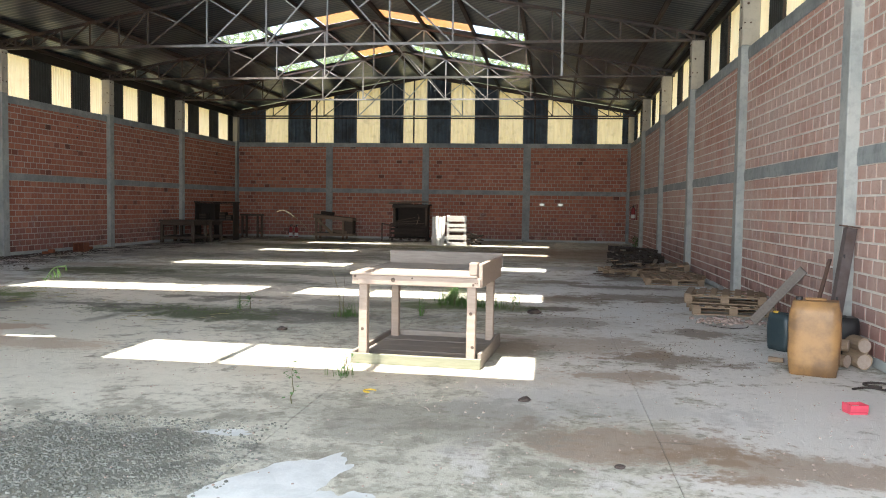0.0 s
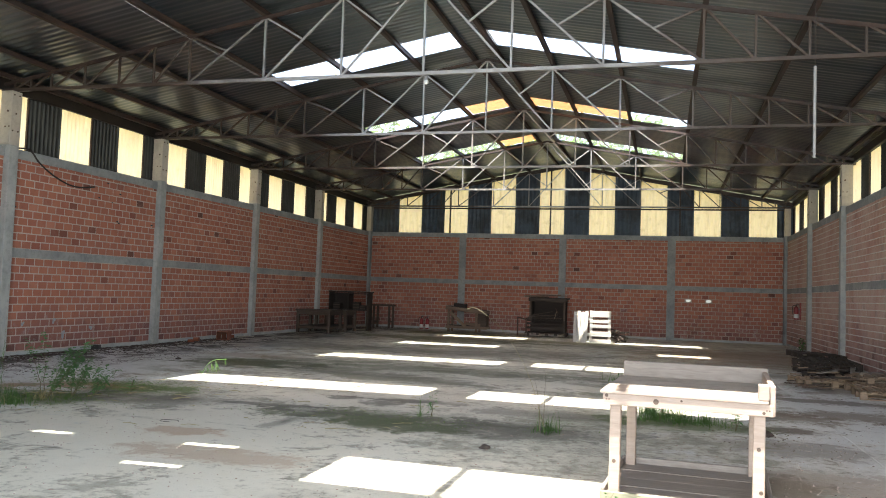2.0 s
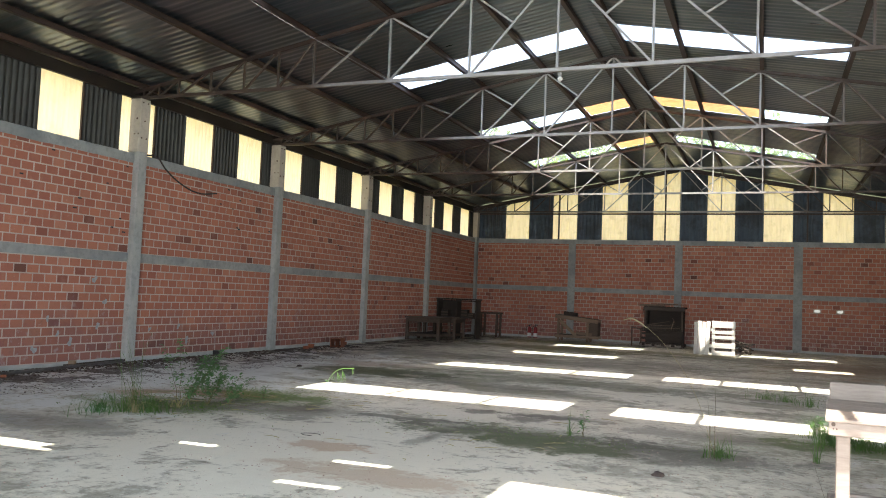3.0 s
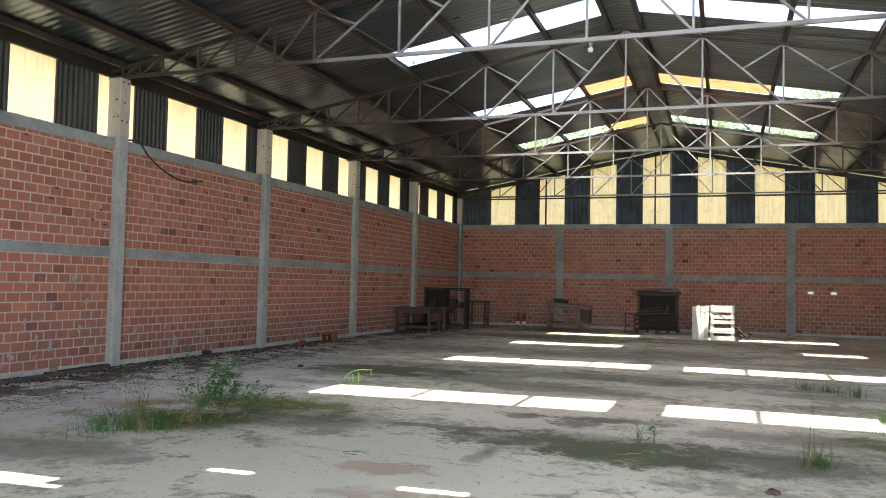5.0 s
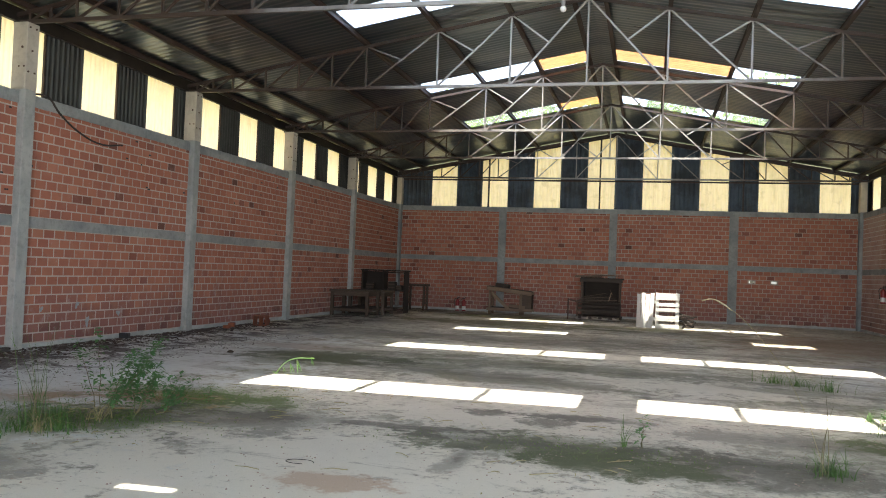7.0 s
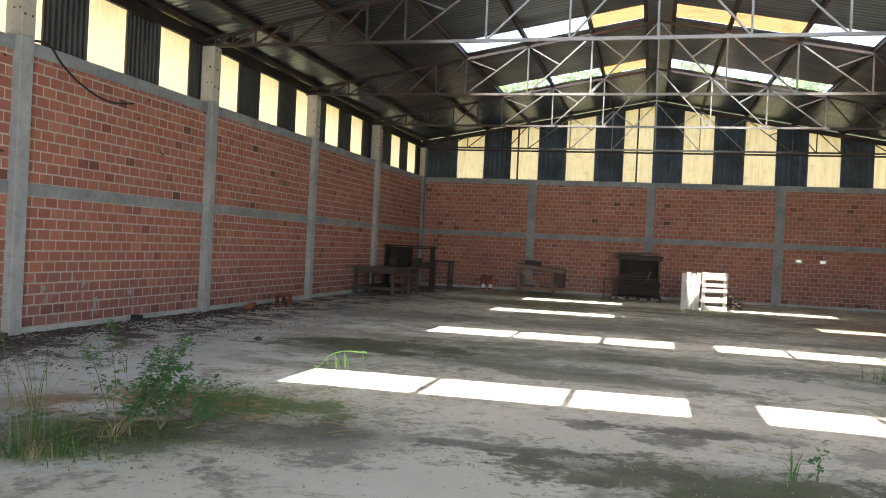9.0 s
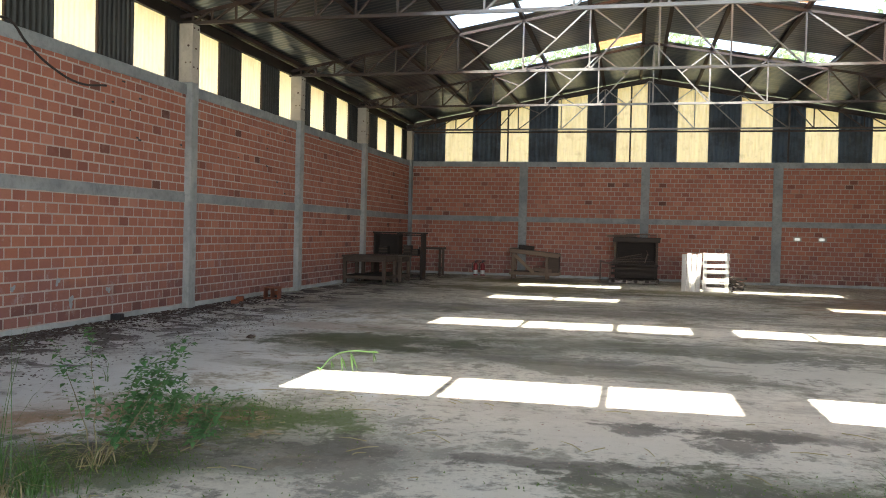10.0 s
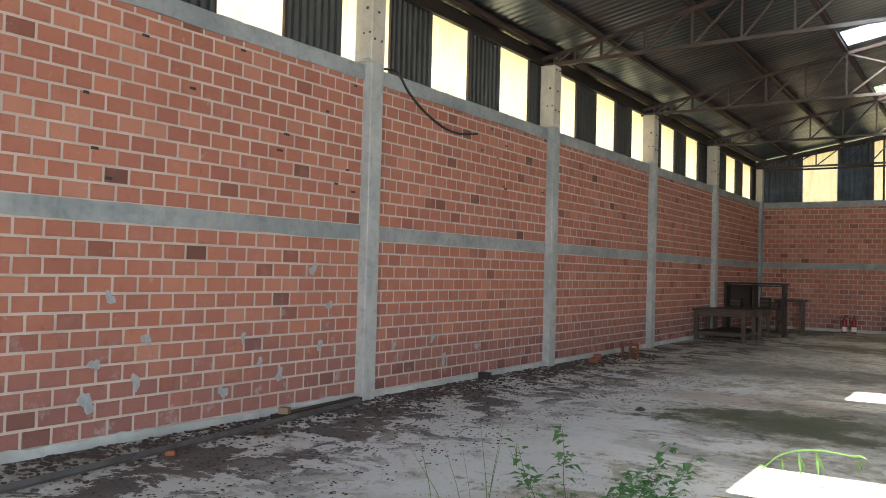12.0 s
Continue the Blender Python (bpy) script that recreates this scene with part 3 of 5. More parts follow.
# Frames of the walls: origin, direction along the wall, and inward normal.
FRAMES = {
    "wall_west": (Vector((XL, 0, 0)), Vector((0, -1, 0)), Vector((1, 0, 0))),
    "wall_east": (Vector((XR, 0, 0)), Vector((0, 1, 0)), Vector((-1, 0, 0))),
    "wall_north": (Vector((0, YB, 0)), Vector((-1, 0, 0)), Vector((0, -1, 0))),
}
BLEN, BHI, PITCH_U, PITCH_Z = 0.241, 0.139, 0.266, 0.163
BRICK_MESH = {}


def brick_verts(w, h):
    """A brick face standing out of its joint, with worn front edges."""
    w, h, c = w / 2, h / 2, 0.006
    vs = [(-w, -0.02, -h), (w, -0.02, -h), (w, -0.02, h), (-w, -0.02, h)]
    vs += [(-w, 0.001, -h), (w, 0.001, -h), (w, 0.001, h), (-w, 0.001, h)]
    vs += [(-w + c, 0.007, -h + c), (w - c, 0.007, -h + c), (w - c, 0.007, h - c), (-w + c, 0.007, h - c)]
    fs = []
    for a in (0, 4):
        for i in range(4):
            j = (i + 1) % 4
            fs.append((a + j, a + i, a + i + 4, a + j + 4))
    fs.append((11, 10, 9, 8))
    return vs, fs


def brick_list(u0, u1, z0, z1):
    """Running bond over a panel: centre, height, width and size of each brick."""
    out = []
    row, z = 0, z0
    while z < z1 - 0.03:
        h = min(BHI, z1 - z - 0.004)
        u = u0 - (PITCH_U / 2 if row % 2 else 0.0)
        while u < u1 - 0.02:
            a, b = max(u + 0.010, u0 + 0.002), min(u + 0.010 + BLEN, u1 - 0.002)
            if b - a > 0.03:
                out.append(((a + b) / 2, z + 0.012 + h / 2, round(b - a, 3), round(h, 3)))
            u += PITCH_U
        row += 1
        z += PITCH_Z
    return out


def build_bricks(wall, frame_name, panels, singles, holes=(), mat=None):
    """singles(u, z): True for the bricks that are pieces of their own."""
    o, du, dn = FRAMES[frame_name]
    rng = random.Random(len(frame_name))
    rot = Matrix((du, dn, (0, 0, 1))).transposed().to_4x4()
    vs, fs, made = [], [], 0
    for u0, u1, z0, z1 in panels:
        for u, z, w, h in brick_list(u0, u1, z0, z1):
            if any(abs(u - hu) < 0.06 and abs(z - hz) < 0.05 for hu, hz in holes):
                continue
            proud = rng.uniform(-0.003, 0.003)
            if made < 300 and singles(u, z):
                made += 1
                key = (round(w, 2), round(h, 2), mat.name)
                if key not in BRICK_MESH:
                    v, f = brick_verts(w, h)
                    me = bpy.data.meshes.new("brick")
                    me.from_pydata(v, [], f)
                    me.materials.append(mat)
                    BRICK_MESH[key] = me
                ob = new("brick", BRICK_MESH[key])
                ob.matrix_basis = Matrix.Translation(o + du * u + dn * proud + Vector((0, 0, z))) @ rot
                ob.parent = wall
            else:
                v, f = brick_verts(w, h)
                k = len(vs)
                c = o + du * u + dn * proud + Vector((0, 0, z))
                vs += [tuple(c + du * a + dn * b + Vector((0, 0, d))) for a, b, d in v]
                fs += [tuple(k + i for i in q) for q in f]
    st = quads("brickwork", vs, fs, mat, wall)
    tagged(st, "courses of hollow red brick", kind="stuff")


def side_panels(sign):
    """Brick panels of a long wall between the columns, lower and upper."""
    out = []
    ends = [YF] + NORTH + [YB - 0.02]
    for i in range(len(ends) - 1):
        a = ends[i]
        b = ends[i + 1] - (COLW if i + 1 < len(ends) - 1 else 0.24)
        if b - a < 0.3:
            continue
        for z0, z1 in ((0.085, MID0), (MID1, RING0)):
            out.append((min(sign * a, sign * b), max(sign * a, sign * b), z0, z1))
    return out


wall_west = tagged(part("wall_west", box(B(), XL - 0.15, XL, YF, YB + 0.15, 0.0, RING0), M_MORTAR), "long red brick wall with pale mortar joints", "wall", kind="structure")
wall_east = tagged(part("wall_east", box(B(), XR, XR + 0.15, YF, YB + 0.15, 0.0, RING0), M_LITMORTAR), "long dusty red brick wall lightened for front daylight, with pale joints", "wall", kind="structure")
HOLES = [(-0.17, 1.634), (0.6265, 1.634)]
bmn = B()
_xs = [XL, HOLES[0][0] - 0.10, HOLES[0][0] + 0.10, HOLES[1][0] - 0.10, HOLES[1][0] + 0.10, XR]
for i, (a, b) in enumerate(zip(_xs, _xs[1:])):
    if i % 2 == 0:
        box(bmn, a, b, YB, YB + 0.15, 0, RING0)
    else:
        box(bmn, a, b, YB, YB + 0.15, 0, 1.585)
        box(bmn, a, b, YB, YB + 0.15, 1.685, RING0)
wall_north = tagged(part("wall_north", bmn, M_SHADEMORTAR), "red brick end wall with concrete frame and two small holes", "wall", kind="structure")
bms = B()
box(bms, XL - 0.15, -6.0, YF - 0.15, YF, 0, 5.6)
box(bms, 2.9, XR + 0.15, YF - 0.15, YF, 0, 5.6)
box(bms, -6.0, 2.9, YF - 0.15, YF, 5.0, 5.6)
tagged(part("wall_south", bms, M_MORTAR), "front wall with a wide open doorway", "wall", kind="structure")

BACKCOLS = [(-9.93, -9.62), (-5.50, -5.20), (-1.02, -0.70)]


def north_panels():
    xs = [-14.08] + [v for c in BACKCOLS for v in c] + [3.55]
    out = []
    for i in range(0, len(xs), 2):
        for z0, z1 in ((0.085, MID0), (MID1, RING0)):
            out.append((-xs[i + 1], -xs[i], z0, z1))
    return out


# plinth, mid beam and ring beam of each wall
def cast_beam(along, a, b, back, front, z0, z1, ragged, seedv):
    """A cast beam from a to b whose front edges waver."""
    r = random.Random(seedv)
    n = int((b - a) / 0.13)
    sgn = 1 if front > back else -1
    vs, fs, drift = [], [], 0.0
    for i in range(n + 1):
        u = a + (b - a) * i / n
        drift = 0.7 * drift + r.uniform(-1, 1) * ragged
        lo = z0 + drift if z0 > 0.01 else z0
        hi = z1 + r.uniform(-1, 1) * ragged * 0.6 + (drift if z0 < 0.01 else 0.0)
        f = front + sgn * r.uniform(-1, 1) * ragged * 0.4
        for d, z in ((back, z0), (f, lo + 0.004), (f + sgn * 0.003, (lo + hi) / 2), (f - sgn * 0.004, hi), (back, hi)):
            vs.append((d, u, z) if along == "y" else (u, d, z))
    for i in range(n):
        for k in range(5):
            p, q = 5 * i + k, 5 * i + (k + 1) % 5
            fs.append((p, q, q + 5, p + 5))
    return vs, fs


def rails(name, along, a, b, back, face, inward, seedv):
    for k, (nm, z0, z1, out, ragged, m, lab) in enumerate((
            ("plinth", 0.0, 0.085, 0.026, 0.013, M_PLINTH, "rough cement plinth at the wall's foot"),
            ("tie_beam", MID0, MID1, 0.016, 0.007, M_BEAM, "blue-grey cast concrete tie beam across brickwork"),
            ("ring_beam", RING0, RING1, 0.022, 0.006, M_BEAM, "grey concrete ring beam on top of the bricks"))):
        v, f = cast_beam(along, a, b, back, face + inward * out, z0, z1, ragged, seedv + k)
        tagged(quads(nm + "_" + name, v, f, m), lab, "beam", kind="structure")


rails("west", "y", YF, YB - 0.02, XL - 0.16, XL, 1, 1)
rails("east", "y", YF, YB - 0.02, XR + 0.16, XR, -1, 11)
rails("north", "x", XL + 0.05, XR - 0.05, YB + 0.16, YB, -1, 21)

# columns along the sides, with their stubs above the ring beam
num = 0
for n in NORTH:
    for side in (-1, 1):
        num += 1
        wx = XL if side < 0 else XR
        a, b = (wx - 0.16, wx + COLD) if side < 0 else (wx - COLD, wx + 0.16)
        bm = B()
        box(bm, a, b, n - COLW, n, 0, 4.33, 0.012)
        ob = tagged(part("column_%d" % num, bm, M_CONC), "grey cast concrete column with a pale bolted head", "column", kind="structure")
        part("head", box(B(), a + 0.004, b - 0.004, n - COLW - 0.012, n + 0.012, 4.33, 5.445, 0.012), M_HEAD_LIT, ob, "bolted column head with warm window light in its colour")
        fx = b if side < 0 else a
        for yy, zz in ((n - 0.14, 4.98), (n - 0.07, 4.62), (n - 0.21, 4.62), (n - 0.07, 5.36), (n - 0.21, 5.36)):
            bb = B()
            cyl(bb, (fx - 0.012, yy, zz), (fx + 0.012, yy, zz), 0.016, n=8)
            part("bolt", bb, M_RUST, ob)
        mx = (a + b) / 2 - side * 0.06
        part("corbel", box(B(), mx - 0.07, mx + 0.07, n - COLW - 0.034, n - COLW - 0.013, 4.36, 4.60, 0.004), M_HEAD_LIT, ob)
        for dx, zz in ((0.0, 5.02), (-0.05, 4.70), (0.05, 4.70)):
            bb = B()
            cyl(bb, (mx + dx, n - COLW - 0.022, zz), (mx + dx, n - COLW, zz), 0.015 if dx else 0.022, n=8)
            part("bolt", bb, M_RUST, ob)
for x0, x1 in BACKCOLS:
    num += 1
    tagged(part("column_%d" % num, box(B(), x0, x1, YB - 0.03, YB + 0.15, 0, RING1 - 0.012, 0.01), M_BEAM), "grey concrete column set in the end wall", "column", kind="structure")
for x0, x1 in ((XL - 0.12, XL + 0.10), (XR - 0.12, XR + 0.12)):
    num += 1
    tagged(part("column_%d" % num, box(B(), x0, x1, YB - 0.24, YB + 0.06, 0, 4.33, 0.012), M_BEAM), "grey concrete corner column with a pale head", "column", kind="structure")
    part("head", box(B(), x0 + 0.004, x1 - 0.004, YB - 0.236, YB + 0.056, 4.332, 5.43, 0.012), M_HEAD_LIT, bpy.data.objects["column_%d" % num], "column head with warm window light in its colour")


# corrugated cladding above the brick: dark steel and cream fibreglass in turn
def corrugated(o, du, dn, u0, u1, z0, ztop, pitch=0.125, amp=0.016):
    vs, fs = [], []
    n = max(2, int(round((u1 - u0) / pitch * 6)))
    for i in range(n + 1):
        u = u0 + (u1 - u0) * i / n
        a = amp * max(-1.0, min(1.0, 1.6 * math.sin(2 * math.pi * u / pitch)))
        p = o + du * u + dn * a
        vs += [(p.x, p.y, z0), (p.x, p.y, ztop(p))]
    for i in range(n):
        fs.append((2 * i, 2 * i + 2, 2 * i + 3, 2 * i + 1))
    return vs, fs


win = 0
for side, wx in ((-1, XL - 0.245), (1, XR + 0.245)):
    o, du, dn = Vector((wx, 0, 0)), Vector((0, 1, 0)), Vector((1, 0, 0))
    ys, y = [], 12.04 - 1.995 * 7
    while y < YB:
        ys.append(y)
        y += 1.995
    holder = tagged(part("girt_%d" % (1 if side < 0 else 2), bar(B(), (wx - side * 0.05, YF, RING1 + 0.02), (wx - side * 0.05, YB, RING1 + 0.02), 0.05, 0.03), M_PURLIN), "dark steel girt that carries the side cladding", "girt", kind="structure")
    bm = B()
    bar(bm, (wx - side * 0.05, YF, 5.60), (wx - side * 0.05, YB, 5.60), 0.012, 0.26)
    bar(bm, (wx - side * 0.085, YF, 5.475), (wx - side * 0.085, YB, 5.475), 0.075, 0.012)
    tagged(part("eave_beam_%d" % (1 if side < 0 else 2), bm, M_EAVE_SHADE), "brown steel eave beam over the side sheets, blackened as shade", "beam", kind="structure")
    for y in ys:
        tagged(part("jamb", box(B(), wx - side * 0.03 - 0.02, wx - side * 0.03 + 0.02, y + 0.972, y + 1.004, RING1, 5.47), M_PURLIN, holder), "brown steel edge strip")
        v, f = corrugated(o, du, dn, y, min(y + 0.985, YB + 0.21), 4.20, lambda p: 5.74, 0.125, 0.007)
        win += 1
        tagged(quads("window_%d" % win, v, f, M_FIBRE), "cream translucent fibreglass sheet lit by daylight", "window", kind="structure")
        v, f = corrugated(o, du, dn, y + 0.98, min(y + 2.0, YB + 0.21), 4.20, lambda p: 5.74)
        if y + 1.0 < YB:
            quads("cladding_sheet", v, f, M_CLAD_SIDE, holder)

o, du, dn = Vector((0, YB + 0.20, 0)), Vector((1, 0, 0)), Vector((0, 1, 0))
gable = tagged(part("girt_3", bar(B(), (XL, YB + 0.10, 5.40), (XR, YB + 0.10, 5.40), 0.05, 0.06), M_PURLIN), "dark steel girt across the gable cladding", "girt", kind="structure")
for side, ex in ((-1, XL - 0.2), (1, XR + 0.2)):
    part("rake_beam", bar(B(), (RIDGE, YB + 0.13, TOP - 0.12), (ex, YB + 0.13, roof_z(ex) - 0.12), 0.05, 0.17), M_PURLIN, gable, "dark steel angle under the roof's edge")
for px in (-10.42, -5.93, -0.55):
    part("post", box(B(), px - 0.03, px + 0.03, YB + 0.06, YB + 0.12, RING1, roof_z(px) - 0.1), M_PURLIN, gable)
_prev = XL - 0.26
for i in range(8):
    x = -12.86 + 2.144 * i
    v, f = corrugated(o, du, dn, _prev, x + 0.005, 4.18, lambda p: roof_z(p.x) - 0.02, 0.18, 0.02)
    quads("cladding_sheet", v, f, M_CLAD, gable)
    v, f = corrugated(o, du, dn, x, x + 1.07, 4.18, lambda p: roof_z(p.x) - 0.02, 0.18, 0.009)
    win += 1
    tagged(quads("window_%d" % win, v, f, M_FIBRE2), "straw-coloured translucent gable sheet with dirty streaks", "window", kind="structure")
    _prev = x + 1.065
v, f = corrugated(o, du, dn, _prev, XR + 0.26, 4.18, lambda p: roof_z(p.x) - 0.02, 0.18, 0.02)
quads("cladding_sheet", v, f, M_CLAD, gable)


# roof: corrugated sheets that run down each slope, with gaps for the skylights
def roof_piece(vs, fs, xa, xb, y0, y1, pitch=0.177, amp=0.0045, lift=0.0):
    n = max(2, int(round((y1 - y0) / pitch * 6)))
    k = len(vs)
    for i in range(n + 1):
        y = y0 + (y1 - y0) * i / n
        a = amp * max(-1.0, min(1.0, 1.5 * math.sin(2 * math.pi * y / pitch))) + lift
        vs += [(xa, y, roof_z(xa) + a), (xb, y, roof_z(xb) + a)]
    for i in range(n):
        fs.append((k + 2 * i, k + 2 * i + 1, k + 2 * i + 3, k + 2 * i + 2))


vs, fs = [], []
Y0, Y1 = YF - 0.4, YB + 0.6
for s in (-1, 1):
    ridge, low, eave = RIDGE, RIDGE + s * 4.70, RIDGE + s * 9.65
    roof_piece(vs, fs, low, eave, Y0, Y1)
    cuts = [Y0] + [v for y in STRIPS for v in (y, y + STRIPW)] + [Y1]
    for a, b in zip(cuts[::2], cuts[1::2]):
        roof_piece(vs, fs, ridge, low, a, b)
    for y in STRIPS:
        roof_piece(vs, fs, ridge, ridge + s * 0.30, y, y + STRIPW)
ceiling = quads("ceiling", vs, fs, M_ROOF)
ceiling.data.polygons.foreach_set("use_smooth", [True] * len(ceiling.data.polygons))
tagged(ceiling, "dark galvanised corrugated roof sheets seen from below", "roof", kind="structure")

PANES = ((0.30, 1.57), (1.57, 3.13), (3.13, 4.72))
AMBER = {(3, -1, 0), (3, 1, 0), (3, 1, 1), (4, -1, 0)}
CLOSED = {(0, -1, 0), (0, -1, 1), (0, -1, 2)}
sk = 0
for i, y in enumerate(STRIPS):
    for s in (-1, 1):
        sk += 1
        hold = tagged(new("skylight_%d" % sk), "row of clear roof sheets, stained brown in places", "skylight", kind="structure")
        for j, (a, b) in enumerate(PANES):
            v, f = [], []
            roof_piece(v, f, RIDGE + s * a, RIDGE + s * (b + 0.01), y - 0.04, y + STRIPW + 0.04, lift=0.022)
            # Unseen added sheets that trim the sun to thin slivers on the floor.
            if (i, s, j) in CLOSED:
                lo, hi = ((0.5, 1.05), (1.1, 1.5), (0.64, 0.84))[j]
                for xa, xb, ya, yb in ((a, a + lo, -0.04, 1.1), (a + lo, a + hi, 0.07 if j != 1 else -0.04, 1.1 if j == 2 else 0.95), (a + hi, b + 0.01, 0.26 if j == 2 else -0.04, 1.1)):
                    v2, f2 = [], []
                    roof_piece(v2, f2, RIDGE + s * xa, RIDGE + s * xb, y + ya, y + yb, lift=0.03)
                    quads("patch_sheet", v2, f2, M_ROOF, hold)
            quads("pane", v, f, M_AMBER if (i, s, j) in AMBER else M_CLEAR, hold)
bm = B()
for s in (-1, 1):
    bar(bm, (RIDGE + s * 0.16, Y0, TOP + 0.05), (RIDGE + s * 0.16, Y1, TOP + 0.05), 0.34, 0.004)
tagged(part("ridge_cap", bm, M_ROOF), "folded steel ridge cap", "roof", kind="structure")

# purlins along the hall
NODES = [0.30, 1.57, 3.13, 4.72, 6.30, 7.90]
num = 0
for s in (-1, 1):
    for d in NODES + [8.80]:
        x = RIDGE + s * d
        z = roof_z(x) - 0.075
        bm = B()
        bar(bm, (x, Y0, z), (x, Y1, z), 0.008, 0.10)
        bar(bm, (x + s * 0.022, Y0, z + 0.046), (x + s * 0.022, Y1, z + 0.046), 0.085, 0.008)
        bar(bm, (x + s * 0.022, Y0, z - 0.046), (x + s * 0.022, Y1, z - 0.046), 0.085, 0.008)
        num += 1
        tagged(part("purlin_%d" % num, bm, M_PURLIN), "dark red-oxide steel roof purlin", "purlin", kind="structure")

# trusses on the columns
CHORD = 5.475


def build_truss(y):
    t = thing("roof_truss", RIDGE, y, CHORD, 0, "grey primed steel roof truss on concrete columns", "truss", "roof trusses")
    top = lambda d: TOP - SLOPE * d - 0.155 - CHORD
    for s in (-1, 1):
        b = B()
        bar(b, (0, -0.028, 0), (s * 9.1, -0.028, 0), 0.006, 0.06)
        bar(b, (0, 0, -0.027), (s * 9.1, 0, -0.027), 0.06, 0.006)
        bar(b, (0, 0.028, 0), (s * 9.1, 0.028, 0), 0.006, 0.06)
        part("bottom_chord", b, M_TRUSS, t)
        b = B()
        bar(b, (0, -0.028, top(0)), (s * 9.1, -0.028, top(9.1)), 0.006, 0.06)
        bar(b, (0, 0.028, top(0)), (s * 9.1, 0.028, top(9.1)), 0.006, 0.06)
        bar(b, (0, 0, top(0) + 0.027), (s * 9.1, 0, top(9.1) + 0.027), 0.06, 0.006)
        part("top_chord", b, M_PURLIN, t, "dark red-oxide top chord")
        ds = [0.0, 1.57, 3.13, 4.72, 5.51, 6.30, 7.10, 7.90, 8.40, 8.80]
        for i, d in enumerate(ds):
            if i or s < 0:
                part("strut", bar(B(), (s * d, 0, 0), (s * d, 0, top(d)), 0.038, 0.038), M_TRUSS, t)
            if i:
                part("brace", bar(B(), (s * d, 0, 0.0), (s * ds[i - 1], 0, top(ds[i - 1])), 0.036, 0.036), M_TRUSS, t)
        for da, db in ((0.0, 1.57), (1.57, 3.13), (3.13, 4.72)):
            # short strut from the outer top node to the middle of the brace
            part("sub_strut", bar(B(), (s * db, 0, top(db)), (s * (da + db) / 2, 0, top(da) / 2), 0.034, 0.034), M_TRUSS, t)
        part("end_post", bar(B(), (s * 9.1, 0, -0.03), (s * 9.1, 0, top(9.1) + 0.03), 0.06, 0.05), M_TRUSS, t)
    return t


truss = build_truss(NORTH[0] - 0.14)
for n in NORTH[1:]:
    copy_thing(truss, pose(RIDGE, n - 0.14, CHORD))
copy_thing(truss, pose(RIDGE, YB - 0.10, CHORD))


# ---- things: front of the hall ----
def workbench():
    W, D = 1.26, 1.40
    t = thing("workbench", -1.57, 7.50, 0.0, -4, "raw pine workbench with raised back and side boards", "workbench")
    legs = [(0.05, 0.06), (W - 0.14, 0.06), (0.05, D - 0.15), (W - 0.14, D - 0.15)]
    for x, y in legs:
        part("leg", box(B(), x, x + 0.085, y, y + 0.085, 0.03, 0.80, 0.006), M_PINE, t)
    part("base_board", box(B(), -0.01, W + 0.01, 0.0, 0.035, 0.0, 0.10, 0.006), M_MOSSWOOD, t, "mossy green base board")
    part("base_board", box(B(), 0.0, W, D - 0.035, D, 0.0, 0.13, 0.006), M_GREYWOOD, t)
    part("base_board", box(B(), -0.01, 0.024, 0.037, D - 0.037, 0.0, 0.12, 0.006), M_GREYWOOD, t)
    part("base_board", box(B(), W - 0.024, W + 0.012, 0.037, D - 0.037, 0.0, 0.15, 0.006), M_GREYWOOD, t)
    for i in range(4):
        y = 0.05 + i * 0.325
        part("shelf_board", box(B(), 0.03, W - 0.03, y, y + 0.315, 0.055 + 0.002 * (i % 2), 0.075 + 0.002 * (i % 2), 0.003), M_GREYWOOD, t)
    part("apron", box(B(), 0.0, W, 0.0, 0.032, 0.775, 0.865, 0.005), M_PINE, t)
    part("apron", box(B(), 0.0, W, D - 0.032, D, 0.775, 0.865, 0.005), M_PINE, t)
    part("apron", box(B(), 0.0, 0.03, 0.034, D - 0.034, 0.775, 0.865, 0.005), M_PINE, t)
    ws = [0.22, 0.27, 0.20, 0.26, 0.245, 0.19]
    y = 0.0
    for i, w in enumerate(ws):
        part("top_board", box(B(), -0.02, W - 0.035, y - 0.012, min(y + w - 0.004, D - 0.045), 0.867, 0.889 + 0.002 * (i % 3), 0.004), M_PINE if i < 2 else M_GREYWOOD, t)
        y += w
    part("back_board", box(B(), 0.0, W + 0.02, D - 0.04, D, 0.87, 1.03, 0.005), M_GREYWOOD, t, "weathered grey back board")
    part("side_board", box(B(), W - 0.03, W + 0.012, 0.036, D - 0.042, 0.775, 1.00, 0.005), M_PINE, t)
    part("corner_block", box(B(), W - 0.11, W - 0.032, -0.006, 0.09, 0.892, 1.01, 0.006), M_PINE, t)
    for x in (0.03, 0.05, W - 0.05, W - 0.03):
        b = B()
        cyl(b, (x, -0.004, 0.82), (x, 0.004, 0.82), 0.006, n=6)
        part("nail", b, M_RUST, t)
    for x, z, r in ((0.41, 0.825, 0.022), (0.60, 0.845, 0.009), (0.03, 0.85, 0.014), (W - 0.07, 0.80, 0.012)):
        b = B()
        cyl(b, (x, -0.0025, z), (x, 0.004, z), r, n=10)
        part("knot", b, M_BENCHWOOD, t, "dark knot in the pine")
    for x, z in ((W - 0.10, 0.52), (W - 0.08, 0.20), (0.09, 0.33)):
        b = B()
        cyl(b, (x, 0.0575, z), (x, 0.066, z), 0.016, n=10)
        part("knot", b, M_BENCHWOOD, t, "dark knot in the pine")


workbench()


